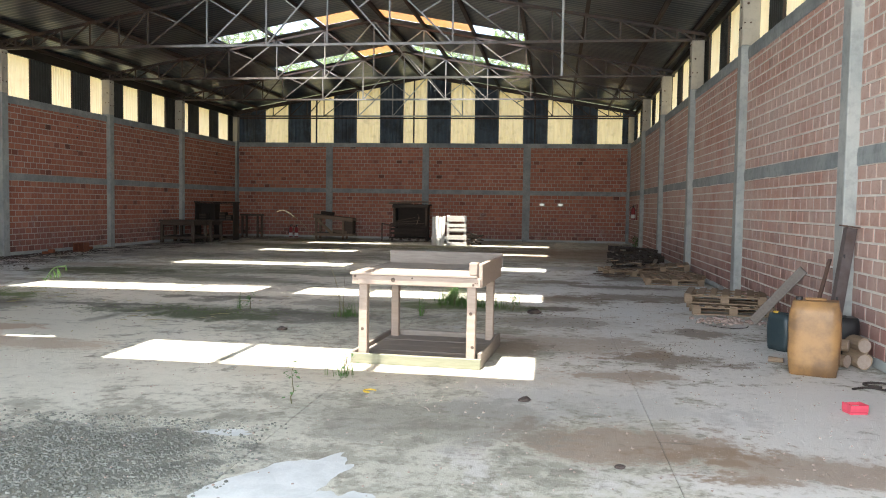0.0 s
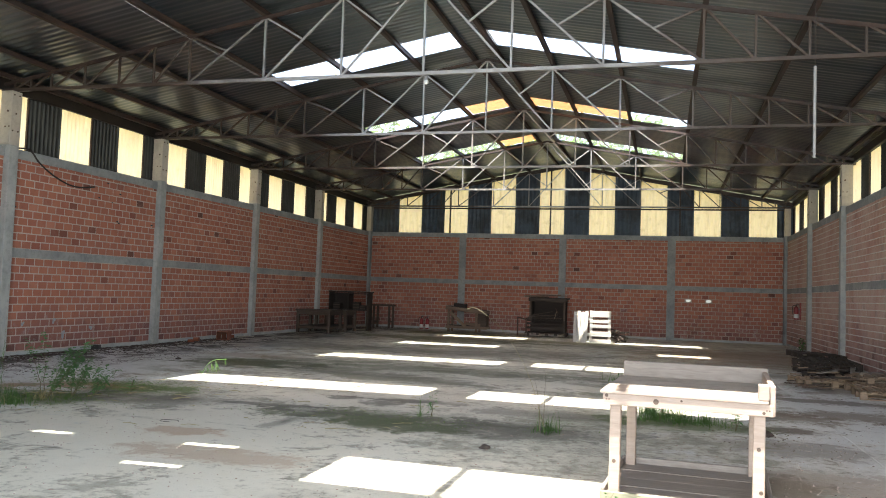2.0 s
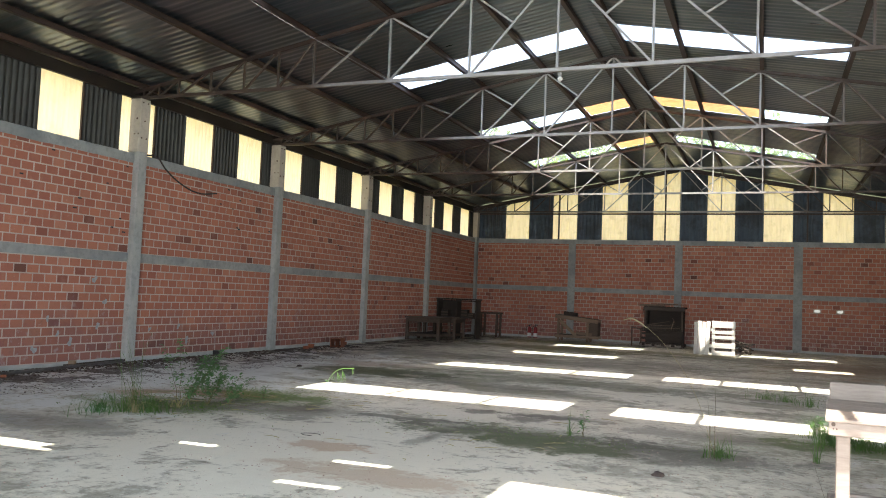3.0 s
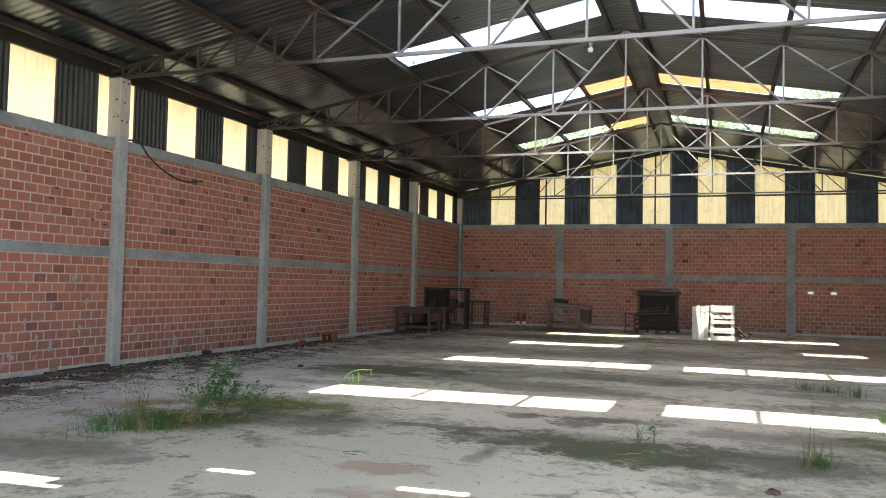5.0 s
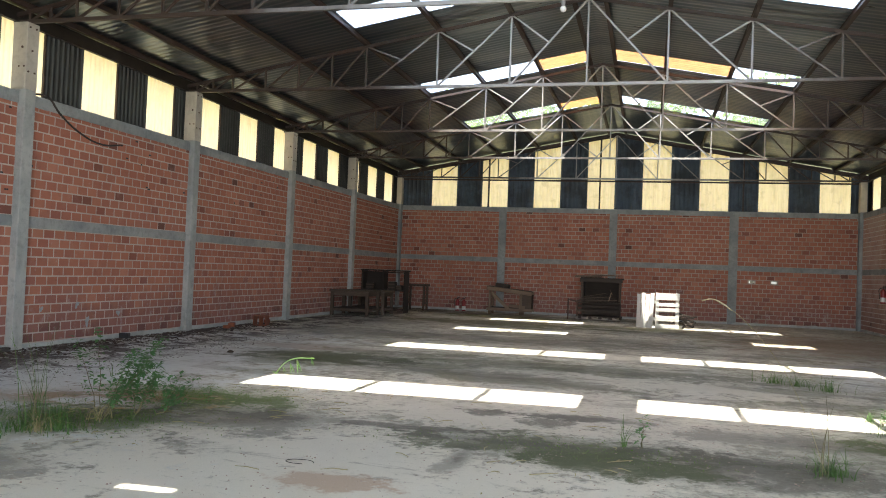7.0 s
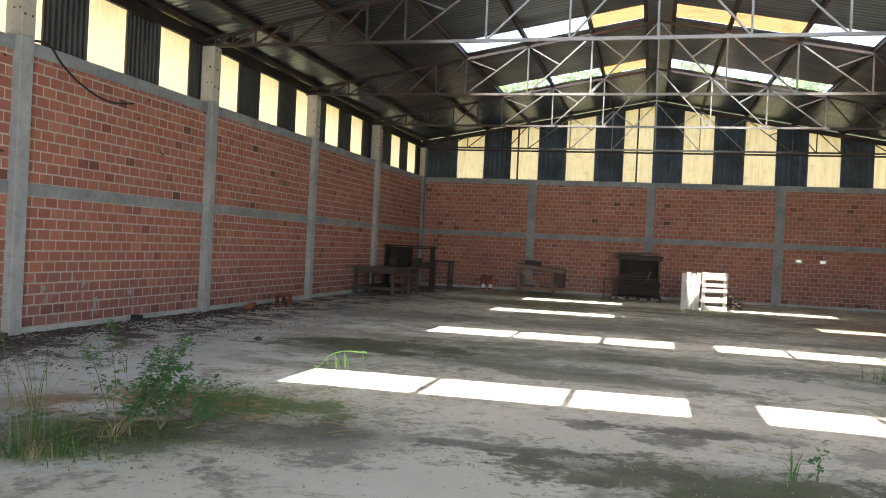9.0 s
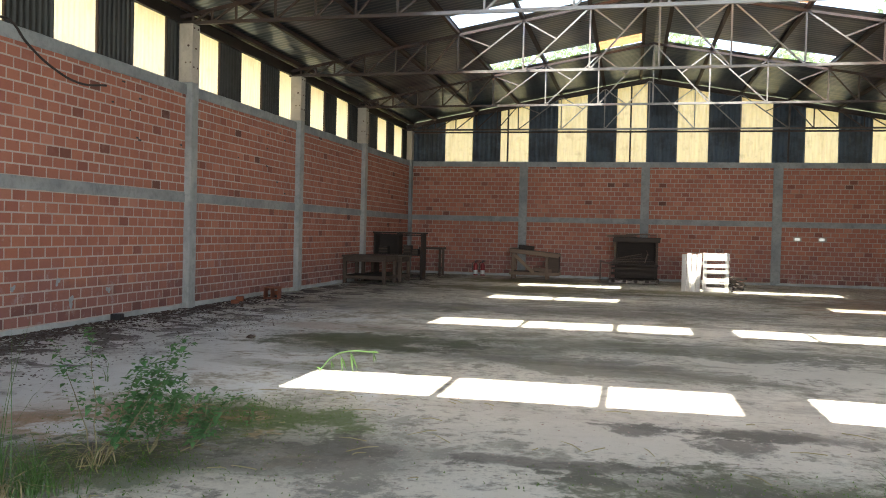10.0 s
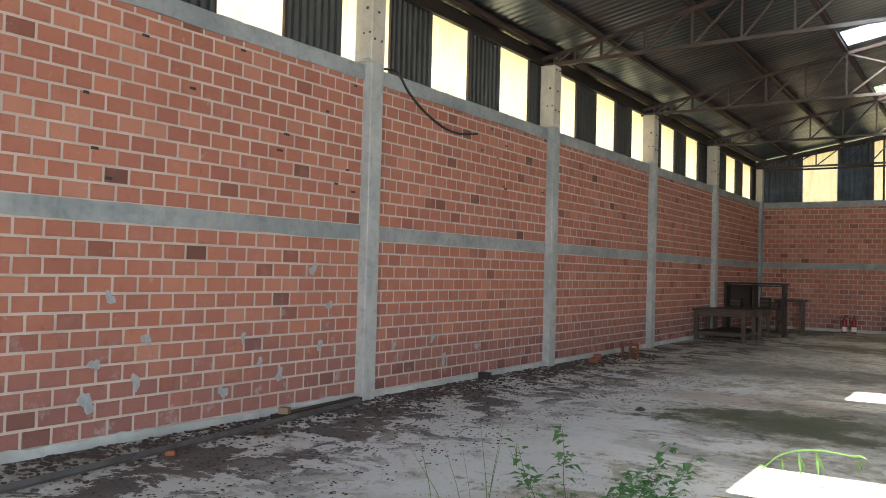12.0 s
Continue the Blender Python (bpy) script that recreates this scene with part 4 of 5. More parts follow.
def jerrycan(name, x, y, rz, w, d, h, mat, cap_mat, label, tilt=0.0):
    t = thing(name, x, y, 0.0, rz, label, "canister")
    b = B()
    box(b, -w / 2, w / 2, -d / 2, d / 2, 0.0, h * 0.96)
    bmesh.ops.subdivide_edges(b, edges=list(b.edges), cuts=5, use_grid_fill=True)
    for v in b.verts:
        f = v.co.z / (h * 0.96)
        bulge = 1 + 0.05 * math.sin(math.pi * f) - (0.10 if f > 0.95 else 0.0) - (0.04 if f < 0.05 else 0.0)
        v.co.x *= bulge
        v.co.y *= bulge
        ax, ay = abs(v.co.x) / (w / 2), abs(v.co.y) / (d / 2)
        if ax > 0.9 and ay > 0.9:
            v.co.x *= 0.90
            v.co.y *= 0.86
        v.co += Vector((noise.noise(v.co * 7), noise.noise(v.co * 7 + Vector((4, 0, 0))), 0)) * 0.010
    part("body", b, mat, t, smooth=True)
    b = B()
    box(b, -w * 0.22, w * 0.22, -0.02, 0.02, h * 0.955, h * 0.995, 0.012)
    part("handle", b, mat, t)
    b = B()
    cyl(b, (-w * 0.34, 0, h * 0.94), (-w * 0.34, 0, h * 1.0), 0.032, n=14)
    part("cap", b, cap_mat, t)
    return t


jerrycan("jerrycan", 2.83, 7.92, -20, 0.43, 0.30, 0.73, M_TAN, M_BLACK, "large stained tan plastic jerrycan on concrete")
jerrycan("canister", 2.90, 9.24, -60, 0.30, 0.20, 0.42, M_TEAL, M_YELLOW, "small dark teal canister with yellow cap")
jerrycan("canister", 3.31, 8.74, -5, 0.38, 0.22, 0.47, M_BLACK, M_RED, "black plastic canister with red cap behind logs")

for i, (x, y, z, r, L, rz) in enumerate(((3.17, 8.32, 0.075, 0.075, 0.22, -140), (3.37, 8.34, 0.08, 0.08, 0.26, -172), (3.20, 8.40, 0.215, 0.068, 0.20, -118), (3.40, 8.40, 0.225, 0.072, 0.26, -176), (2.62, 8.42, 0.03, 0.03, 0.14, 70))):
    t = thing("log", x, y, z, rz + 90, "short sawn log of pale firewood", "log", "firewood logs")
    b = B()
    cyl(b, (-L / 2, 0, 0), (L / 2, 0, 0), r, r * 0.95, 12)
    for v in b.verts:
        v.co += Vector((0, noise.noise(v.co * 9 + Vector((i, 0, 0))) * 0.030, noise.noise(v.co * 8 + Vector((0, i, 0))) * 0.026))
    part("bark", b, M_PALLET, t, smooth=False)
    for s in (-1, 1):
        b = B()
        cyl(b, (s * L / 2 - 0.003, 0, 0), (s * (L / 2 + 0.004), 0, 0), r * 0.86, n=12)
        part("cut_end", b, M_PINE, t)

# leaning steel channels and a plank
t = thing("steel_channel", 3.25, 8.78, 0.0, 0, "rusty steel channel leaning on a concrete column", "steel beam", "leaning steel")
b = B()
p, q = Vector((0, 0, 0.02)), Vector((0.24, 0.20, 1.37))
bar(b, p, q, 0.10, 0.012, up=(0.2, -1, 0.1))
for k in (-1, 1):
    off = Vector((0.047 * k, 0.035, -0.008 * k))
    bar(b, p + off, q + off, 0.012, 0.07, up=(0.2, -1, 0.1))
part("web", b, M_CHANNEL, t)
part("end_plate", bar(B(), q + Vector((-0.12, -0.03, 0.03)), q + Vector((0.08, -0.01, 0.005)), 0.09, 0.014), M_RUST, t, "dark rusty end plate")
for f in (0.45, 0.78):
    c = p.lerp(q, f)
    part("slot", bar(B(), c + Vector((-0.03, -0.012, -0.02)), c + Vector((-0.03, -0.012, 0.02)), 0.02, 0.006), M_BLACK, t)
t = thing("steel_channel", 3.04, 9.16, 0.0, 0, "thin rusty steel bar leaning on a concrete column", "steel beam", "leaning steel")
part("web", bar(B(), (0.06, -0.05, 0), (0.34, 0.12, 1.02), 0.04, 0.02), M_RUST, t)
t = thing("plank", 3.04, 11.16, 0.0, 0, "weathered grey plank leaning on the brick wall", "plank")
part("board", bar(B(), (0.0, 0, 0.05), (0.46, -0.55, 0.80), 0.12, 0.028, 0.004, up=(0.6, 0.8, 0)), M_GREYWOOD, t)

t = thing("plastic_box", 2.68, 6.42, 0.0, 12, "small open pink plastic box on the floor", "box")
b = B()
box(b, -0.07, 0.07, -0.06, 0.06, 0.0, 0.02, 0.004)
for s in (-1, 1):
    box(b, s * 0.066 - 0.005, s * 0.066 + 0.005, -0.06, 0.06, 0.02, 0.075)
    box(b, -0.061, 0.061, s * 0.056 - 0.004, s * 0.056 + 0.004, 0.02, 0.07)
part("tray", b, M_PINK, t)
part("paper", box(B(), -0.055, 0.055, -0.04, 0.045, 0.021, 0.05, 0.004), M_LABEL, t)

ob = tube("cable", [(2.95, 7.25, 0.012), (3.12, 7.33, 0.012), (3.3, 7.2, 0.012), (3.42, 7.38, 0.014), (3.28, 7.5, 0.022), (3.1, 7.42, 0.024), (3.2, 7.28, 0.03)], 0.010, M_CABLE)
tagged(ob, "loose black cable coiled on the floor", "cable")
ob = tube("wire", [(2.35, 11.4, 0.006), (2.42, 11.0, 0.006), (2.6, 10.75, 0.008), (2.85, 10.8, 0.006), (2.95, 11.0, 0.006)], 0.005, M_CABLE)
tagged(ob, "thin bent wire lying on the concrete", "wire")


def pallet_parts(t, mat, L=1.15, W=1.0):
    rng = random.Random(5)
    for i in range(7):
        x = i * (L - 0.10) / 6
        part("deck_board", box(B(), x, x + 0.10, -0.01 + rng.uniform(-.01, .01), W + rng.uniform(-.01, .02), 0.122, 0.142, 0.003), mat, t)
    for y in (0.0, W / 2 - 0.05, W - 0.10):
        part("stringer", box(B(), 0.0, L, y, y + 0.10, 0.100, 0.120, 0.003), mat, t)
        for x in (0.0, L / 2 - 0.06, L - 0.12):
            part("block", box(B(), x, x + 0.12, y, y + 0.10, 0.022, 0.099, 0.004), mat, t)
        part("runner", box(B(), 0.0, L, y, y + 0.10, 0.0, 0.020, 0.003), mat, t)


def at(x, y, z, rz, rx=0, ry=0):
    return pose(x, y, z, rx, ry, rz)


pal = thing("pallet", 2.40, 12.05, 0.0, -4, "worn wooden pallet on the floor beside the wall", "pallet", "wooden pallets")
pallet_parts(pal, M_PALLET)
copy_thing(pal, at(2.32, 12.32, 0.145, -13))
copy_thing(pal, at(2.22, 16.55, 0.0, -3))
tagged(copy_thing(pal, at(2.45, 17.25, 0.002, 9)), "worn wooden pallet half under another")
dpal = thing("pallet", 2.05, 21.6, 0.0, 4, "dark rotten pallet in a collapsed pile", "pallet", "dark pallets")
pallet_parts(dpal, M_DARKWOOD)
copy_thing(dpal, at(1.75, 19.7, 0.0, -10))
copy_thing(dpal, at(2.10, 22.0, 0.146, -5, 3, 2))
copy_thing(dpal, at(2.0, 20.2, 0.150, 14, 6, -3))
copy_thing(dpal, at(2.05, 22.3, 0.33, 8, 0, 3))
tagged(copy_thing(pal, at(1.62, 18.3, 0.0, 12)), "broken brown pallet at the edge of a pile")
tagged(copy_thing(pal, at(2.25, 18.5, 0.06, -7, 0, -5)), "brown pallet tipped over other boards")
rng = random.Random(11)
for i in range(34):
    x, y, rz = rng.uniform(1.5, 3.2), rng.uniform(17.6, 21.2), rng.gauss(0, 40)
    t = thing("board", x, y, 0.004 + (0.17 if y > 18.2 and x > 1.9 else 0.0) + rng.uniform(0, 0.03), rz, "broken loose board from an old pallet", "board", "broken boards")
    part("plank", bar(B(), (-rng.uniform(0.15, 0.45), 0, 0.012), (rng.uniform(0.15, 0.45), 0, 0.012 + rng.uniform(0, 0.09)), 0.09, 0.022, 0.003), rng.choice((M_PALLET, M_GREYWOOD, M_DARKWOOD, M_BENCHWOOD)), t)


M_DIRTC = plain("dry_dirt", (0.17, 0.125, 0.085), (0.11, 0.08, 0.055), 0.95)


def lumps(name, pts, mat, label, category):
    """A scatter of small irregular lumps."""
    r = random.Random(len(pts))
    g = (1 + 5 ** 0.5) / 2
    base = [Vector(v).normalized() for v in ((-1, g, 0), (1, g, 0), (-1, -g, 0), (1, -g, 0), (0, -1, g), (0, 1, g), (0, -1, -g), (0, 1, -g), (g, 0, -1), (g, 0, 1), (-g, 0, -1), (-g, 0, 1))]
    tri = [(0, 11, 5), (0, 5, 1), (0, 1, 7), (0, 7, 10), (0, 10, 11), (1, 5, 9), (5, 11, 4), (11, 10, 2), (10, 7, 6), (7, 1, 8), (3, 9, 4), (3, 4, 2), (3, 2, 6), (3, 6, 8), (3, 8, 9), (4, 9, 5), (2, 4, 11), (6, 2, 10), (8, 6, 7), (9, 8, 1)]
    vs, fs = [], []
    for x, y, z, s, flat in pts:
        k = len(vs)
        for v in base:
            w = v * s * (1 + r.uniform(-0.35, 0.3))
            vs.append((x + w.x, y + w.y, z + w.z * flat + s * flat * 0.5))
        fs += [(k + a, k + b, k + c) for a, b, c in tri]
    return tagged(quads(name, vs, fs, mat), label, category, kind="stuff")


rng = random.Random(3)
lumps("rubble", [(rng.gauss(2.75, 0.22), rng.gauss(11.35, 0.15), 0, rng.uniform(0.012, 0.05), 0.7) for _ in range(90)], M_RUBBLE, "crumbled plaster and brick rubble", "rubble")
lumps("rubble", [(rng.uniform(3.2, 3.53), rng.uniform(9.4, 16), 0, rng.uniform(0.008, 0.035), 0.6) for _ in range(140)], M_RUBBLE, "fallen mortar crumbs at the wall", "rubble")
lumps("leaf_litter", [(XL + 0.04 + abs(rng.gauss(0.0, 0.42)), rng.uniform(8, 23), 0, rng.uniform(0.010, 0.036), 0.35) for _ in range(2800)], M_LITTER, "dark rotten leaf litter along the wall", "leaf litter")
lumps("leaf_litter", [(rng.uniform(-13.6, -11.4), rng.uniform(9.5, 20), 0, rng.uniform(0.006, 0.018), 0.3) for _ in range(1800)], M_LITTER, "scattered crumbs of dark leaf mould", "leaf litter")
lumps("gravel", [(max(-4.4, min(-1.5, rng.gauss(-2.6, 0.58))) + rng.uniform(-0.1, 0.1), max(3.2, min(5.2, rng.gauss(4.3, 0.5))) + rng.uniform(-0.1, 0.1), 0, rng.uniform(0.005, 0.014), 0.6) for _ in range(4200)], plain("grey_gravel", (0.19, 0.195, 0.175), (0.105, 0.11, 0.095), 0.95), "patch of fine grey gravel on the slab", "gravel")
lumps("grit", [(rng.uniform(-9, 3), rng.uniform(3, 14), 0, rng.uniform(0.003, 0.010), 0.6) for _ in range(3000)], M_RUBBLE, "loose grit and crumbs on the slab", "grit")
lumps("dirt_clods", [(rng.gauss(1.5, 0.5), rng.gauss(8.4, 0.5), 0, rng.uniform(0.004, 0.011), 0.5) for _ in range(160)] + [(rng.gauss(0.3, 0.5), rng.gauss(11.2, 0.6), 0, rng.uniform(0.004, 0.014), 0.5) for _ in range(120)], M_DIRTC, "dry dirt clods on the concrete", "dirt")
for x, y, s in ((-2.9, 9.3, 0.06), (0.15, 6.3, 0.05), (0.78, 4.75, 0.035), (-11.1, 16.1, 0.06), (0.1, 11.6, 0.10)):
    t = thing("clod", x, y, 0.0, s * 4000, "small dark clod of earth on the slab", "clod", "earth clods")
    b = B()
    g = bmesh.ops.create_icosphere(b, subdivisions=2, radius=s)
    for v in b.verts:
        v.co *= 1 + 0.5 * noise.noise(v.co * 22)
        v.co.z = max(0.0, v.co.z * 0.5 + s * 0.2)
    part("lump", b, M_LITTER, t)

t = thing("plastic_ring", -1.12, 6.35, 0.006, 20, "small yellow plastic ring on the ground", "ring")
rp = [(0.05 * math.cos(a), 0.05 * math.sin(a), 0.004) for a in [i * 0.9 for i in range(6)]]
tube("ring", rp, 0.007, M_YELLOW, t)
for x, y, rz in ((-6.65, 9.25, 30),):
    ob = tube("hoop", [(x + 0.12 * math.cos(a), y + 0.07 * math.sin(a), 0.012) for a in [i * 0.85 for i in range(7)]], 0.003, M_CABLE)
    tagged(ob, "bent wire hoop lying on the floor", "wire")

crumb = random.Random(77)
spots = [(crumb.gauss(1.9, 0.55), crumb.gauss(12.6, 1.9), 0, crumb.uniform(0.005, 0.017), 0.35) for _ in range(110)]
spots += [(crumb.gauss(1.4, 0.6), crumb.gauss(9.0, 0.7), 0, crumb.uniform(0.003, 0.009), 0.4) for _ in range(120)]
lumps("wood_chips", [p for p in spots if p[0] < 3.4], M_LITTER, "dark wood chips and bark crumbs around the pallets", "wood chips")


# ---- weeds ----
def blade_mesh(bm, base, az, length, lean, width, rng):
    """One curved grass blade."""
    d = Vector((math.cos(az), math.sin(az), 0))
    s = Vector((-d.y, d.x, 0))
    prev = None
    for i in range(5):
        t = i / 4
        p = base + d * (lean * length * t * t) + Vector((0, 0, length * (t - 0.35 * lean * t * t)))
        w = width * (1 - t) ** 0.7 + 0.0006
        cur = (bm.verts.new(p - s * w), bm.verts.new(p + s * w))
        if prev:
            bm.faces.new((prev[0], prev[1], cur[1], cur[0]))
        prev = cur


def grass(x, y, n, spread, h, label, mat=None, seedv=0, lean=(0.15, 1.5)):
    r = random.Random(int(x * 100 + y * 10) + seedv)
    t = thing("grass_tuft", x, y, 0.0, 0, label, "grass", "grass tufts")
    b = B()
    for _ in range(n):
        a, q = r.uniform(0, 6.28), abs(r.gauss(0, spread))
        blade_mesh(b, Vector((q * math.cos(a), q * math.sin(a), 0)), r.uniform(0, 6.28), h * r.uniform(0.25, 1.1), r.uniform(*lean), r.uniform(0.0015, 0.0042), r)
    tagged(part("foliage", b, mat or M_GRASS, t), kind="stuff")


def leaf(bm, p, d, L, W, droop=0.2):
    d = d.normalized()
    s = d.cross(Vector((0, 0, 1)))
    s = s.normalized() if s.length > 0.05 else Vector((1, 0, 0))
    n = s.cross(d)
    a = bm.verts.new(p)
    b = bm.verts.new(p + d * L * 0.45 + s * W * 0.5 + n * L * 0.05)
    c = bm.verts.new(p + d * L - Vector((0, 0, droop * L)))
    e = bm.verts.new(p + d * L * 0.45 - s * W * 0.5 + n * L * 0.05)
    m = bm.verts.new(p + d * L * 0.5 - n * L * 0.04)
    for f in ((a, b, m), (b, c, m), (c, e, m), (e, a, m)):
        bm.faces.new(f)


def sapling(x, y, h, lean, nb, nl, ls, label, seedv):
    r = random.Random(seedv)
    t = thing("weed", x, y, 0.0, 0, label, "weed", "leafy weeds")
    st, lv = B(), B()
    for k in range(nb):
        az = r.uniform(0, 6.28)
        hh = h * r.uniform(0.6, 1.0) if k else h
        dirn = Vector((math.cos(az), math.sin(az), 0)) * (r.uniform(0.1, 0.5) if k else 0.0) + Vector((lean[0], lean[1], 0))
        pts = [Vector((0, 0, 0))]
        for i in range(1, 8):
            f = i / 7
            p = Vector((dirn.x * hh * f, dirn.y * hh * f, hh * f)) + Vector((r.uniform(-1, 1), r.uniform(-1, 1), 0)) * 0.014
            cyl(st, pts[-1], p, 0.005 * (1.1 - f) + 0.001, 0.005 * (1 - f) + 0.001, 5)
            pts.append(p)
        for _ in range(nl):
            f = r.uniform(0.15, 1.0) ** 0.8 * 6.99
            p = pts[int(f)].lerp(pts[int(f) + 1], f - int(f))
            a = r.uniform(0, 6.28)
            d = Vector((math.cos(a), math.sin(a), r.uniform(-0.3, 0.6)))
            tw = p + d * r.uniform(0.0, 0.09) * (1.25 - f / 7)
            leaf(lv, tw, d, ls * r.uniform(0.5, 1.15), ls * 0.62, r.uniform(0, 0.5))
    part("stem", st, M_STEM, t)
    tagged(part("foliage", lv, M_LEAF, t), kind="stuff")


sapling(-9.20, 10.12, 0.88, (-0.12, 0.10), 2, 54, 0.074, "thin leafy green sapling growing from mossy concrete", 21)
sapling(-9.17, 10.16, 0.80, (0.34, 0.60), 6, 95, 0.070, "bushy green weed leaning over moss", 22)
sapling(-9.02, 10.45, 0.52, (0.25, 0.30), 5, 60, 0.066, "low branching green weed on mossy slab", 24)
sapling(-8.80, 10.62, 0.42, (0.35, 0.10), 5, 46, 0.066, "spreading green weed on mossy slab", 25)
sapling(-8.75, 11.35, 0.20, (0.3, 0.2), 3, 16, 0.05, "low green weed on mossy slab", 23)
for x, y, n, sp, h, mt, ln in ((-9.33, 9.42, 22, 0.05, 1.05, M_GRASS, (0.05, 0.6)), (-9.31, 9.40, 5, 0.04, 0.95, M_STEM, (0.05, 0.5)), (-9.16, 9.52, 190, 0.13, 0.34, M_GRASS, (0.2, 1.3)),
                               (-9.40, 9.36, 120, 0.13, 0.30, M_GRASS, (0.4, 1.8)), (-9.62, 9.14, 110, 0.17, 0.30, M_LEAF, (0.8, 1.9)), (-9.85, 9.45, 70, 0.20, 0.24, M_GRASS, (0.5, 1.8)),
                               (-9.28, 9.38, 36, 0.07, 0.45, M_DRY, (1.3, 2.1)), (-9.16, 10.05, 44, 0.10, 0.50, M_DRY, (1.5, 2.2)), (-8.85, 10.15, 90, 0.24, 0.12, M_GRASS, (0.6, 1.8)), (-10.25, 10.0, 50, 0.22, 0.16, M_GRASS, (0.4, 1.6))):
    grass(x, y, n, sp, h, "dry straw sprawling at the foot of a weed" if mt is M_DRY else "tall uneven grass growing through the floor", mt, n, ln)
sapling(-3.98, 11.05, 0.30, (0.0, 0.0), 2, 14, 0.07, "small green weed in a floor crack", 31)
grass(-4.15, 11.05, 16, 0.03, 0.32, "thin upright grass in a floor crack")
grass(-2.40, 10.68, 90, 0.09, 0.26, "spiky green grass tuft on dark slab")
grass(-2.44, 10.60, 60, 0.10, 0.30, "sprawling grass blades on dark slab", M_GRASS, 6, (1.0, 2.0))
grass(-2.47, 10.62, 6, 0.05, 0.85, "tall dry grass stalk", M_STEM, 4)
t = thing("grass_stalk", -2.46, 10.64, 0.0, 0, "long arching pale dry grass stalk with a seed head", "grass")
tube("stem", [(0, 0, 0), (-0.24, 0.12, 0.66), (-0.49, 0.16, 1.06), (-0.74, 0.16, 1.32), (-0.92, 0.16, 1.43)], 0.0022, M_DRY, t)
tube("seed_head", [(-0.78, 0.16, 1.345), (-0.88, 0.17, 1.415), (-0.96, 0.16, 1.44), (-1.04, 0.15, 1.42)], 0.006, M_DRY, t)
grass(-1.45, 10.95, 20, 0.04, 0.42, "upright grass beside the bench")
for x, y in ((-1.28, 12.85), (-1.22, 12.3), (-0.88, 12.2), (-0.55, 12.25), (-1.02, 12.6)):
    grass(x, y, 170, 0.17, 0.25, "low spreading grass in the slab joint")
sapling(-1.15, 12.2, 0.38, (0.1, 0), 3, 14, 0.06, "leafy weed among grass", 33)
sapling(-0.22, 11.8, 0.25, (0.05, 0), 2, 14, 0.07, "dark leafy weed on pale concrete", 34)
grass(-1.37, 13.8, 34, 0.05, 0.24, "bright grass tuft in sunlight", M_PALMLEAF)
sapling(-1.3, 13.5, 0.18, (0.1, -0.1), 3, 12, 0.06, "low leafy weed in sunlight", 36)
for x, y in ((-1.65, 16.9), (-1.28, 16.45), (-1.95, 17.1)):
    grass(x, y, 80, 0.15, 0.28, "grass tuft in the floor joint")
sapling(-1.62, 5.85, 0.34, (0.03, 0.02), 1, 20, 0.055, "slender pale weed in the slab joint", 37)
sapling(-1.5, 6.95, 0.24, (0.25, 0.1), 3, 8, 0.04, "sparse spindly weed in the slab joint", 38)
grass(-1.48, 6.9, 30, 0.08, 0.2, "sparse grass in the slab joint")
sapling(3.40, 30.3, 0.5, (-0.1, 0), 4, 20, 0.12, "leafy green weed by the wall", 39)
grass(-10.9, 12.6, 8, 0.04, 0.25, "few thin grass stems")
sapling(-10.6, 12.9, 0.1, (0.3, 0.2), 2, 8, 0.06, "tiny green seedling on damp slab", 40)
# low moss turf
rng = random.Random(8)
b = B()
for cx, cy, sx, sy, n in ((-9.3, 11.9, 0.7, 0.4, 1500), (-9.4, 10.1, 0.7, 0.4, 1500), (-4.7, 10.7, 0.9, 0.25, 500), (-0.9, 12.2, 0.5, 0.2, 500)):
    for _ in range(n):
        blade_mesh(b, Vector((rng.gauss(cx, sx), rng.gauss(cy, sy), 0)), rng.uniform(0, 6.28), rng.uniform(0.006, 0.022), rng.uniform(0.4, 1.2), 0.005, rng)
tagged(part("moss_turf", b, M_TURF), "thin green turf and moss on damp slab", "moss", kind="stuff")
# dry twigs on the floor
rng = random.Random(14)
b = B()
for _ in range(70):
    x, y, a, L = rng.uniform(-10, -4), rng.uniform(8.5, 13), rng.uniform(0, 6.28), rng.uniform(0.05, 0.30)
    p = Vector((x, y, 0.006))
    q = p + Vector((math.cos(a), math.sin(a), 0)) * L
    m = (p + q) / 2 + Vector((rng.uniform(-.03, .03), rng.uniform(-.03, .03), 0.008))
    cyl(b, p, m, 0.004, n=4)
    cyl(b, m, q, 0.004, 0.002, n=4)
tagged(part("twigs", b, M_DRY), "dry twigs and straw scattered on the floor", "twigs", kind="stuff")
# young palm frond in the first patch of sun
t = thing("palm_seedling", -9.16, 13.93, 0.0, 0, "bright green palm seedling frond bent in sunlight", "palm")
tube("rib", [(0, 0, 0), (0.18, -0.14, 0.17), (0.45, -0.36, 0.29), (0.86, -0.68, 0.35)], 0.007, M_PALMLEAF, t)
b = B()
for f, L in ((0.22, 0.13), (0.40, 0.22), (0.58, 0.25), (0.97, 0.13)):
    p = Vector((0.86 * f, -0.68 * f, 0.35 * (1 - (1 - f) ** 2.3)))
    leaf(b, p, Vector((0.12, 0.05, -1.0)), min(L, p.z), 0.028, 0.0)
    leaf(b, p, Vector((0.35, 0.10, -0.9)), min(L, p.z) * 0.9, 0.024, 0.0)
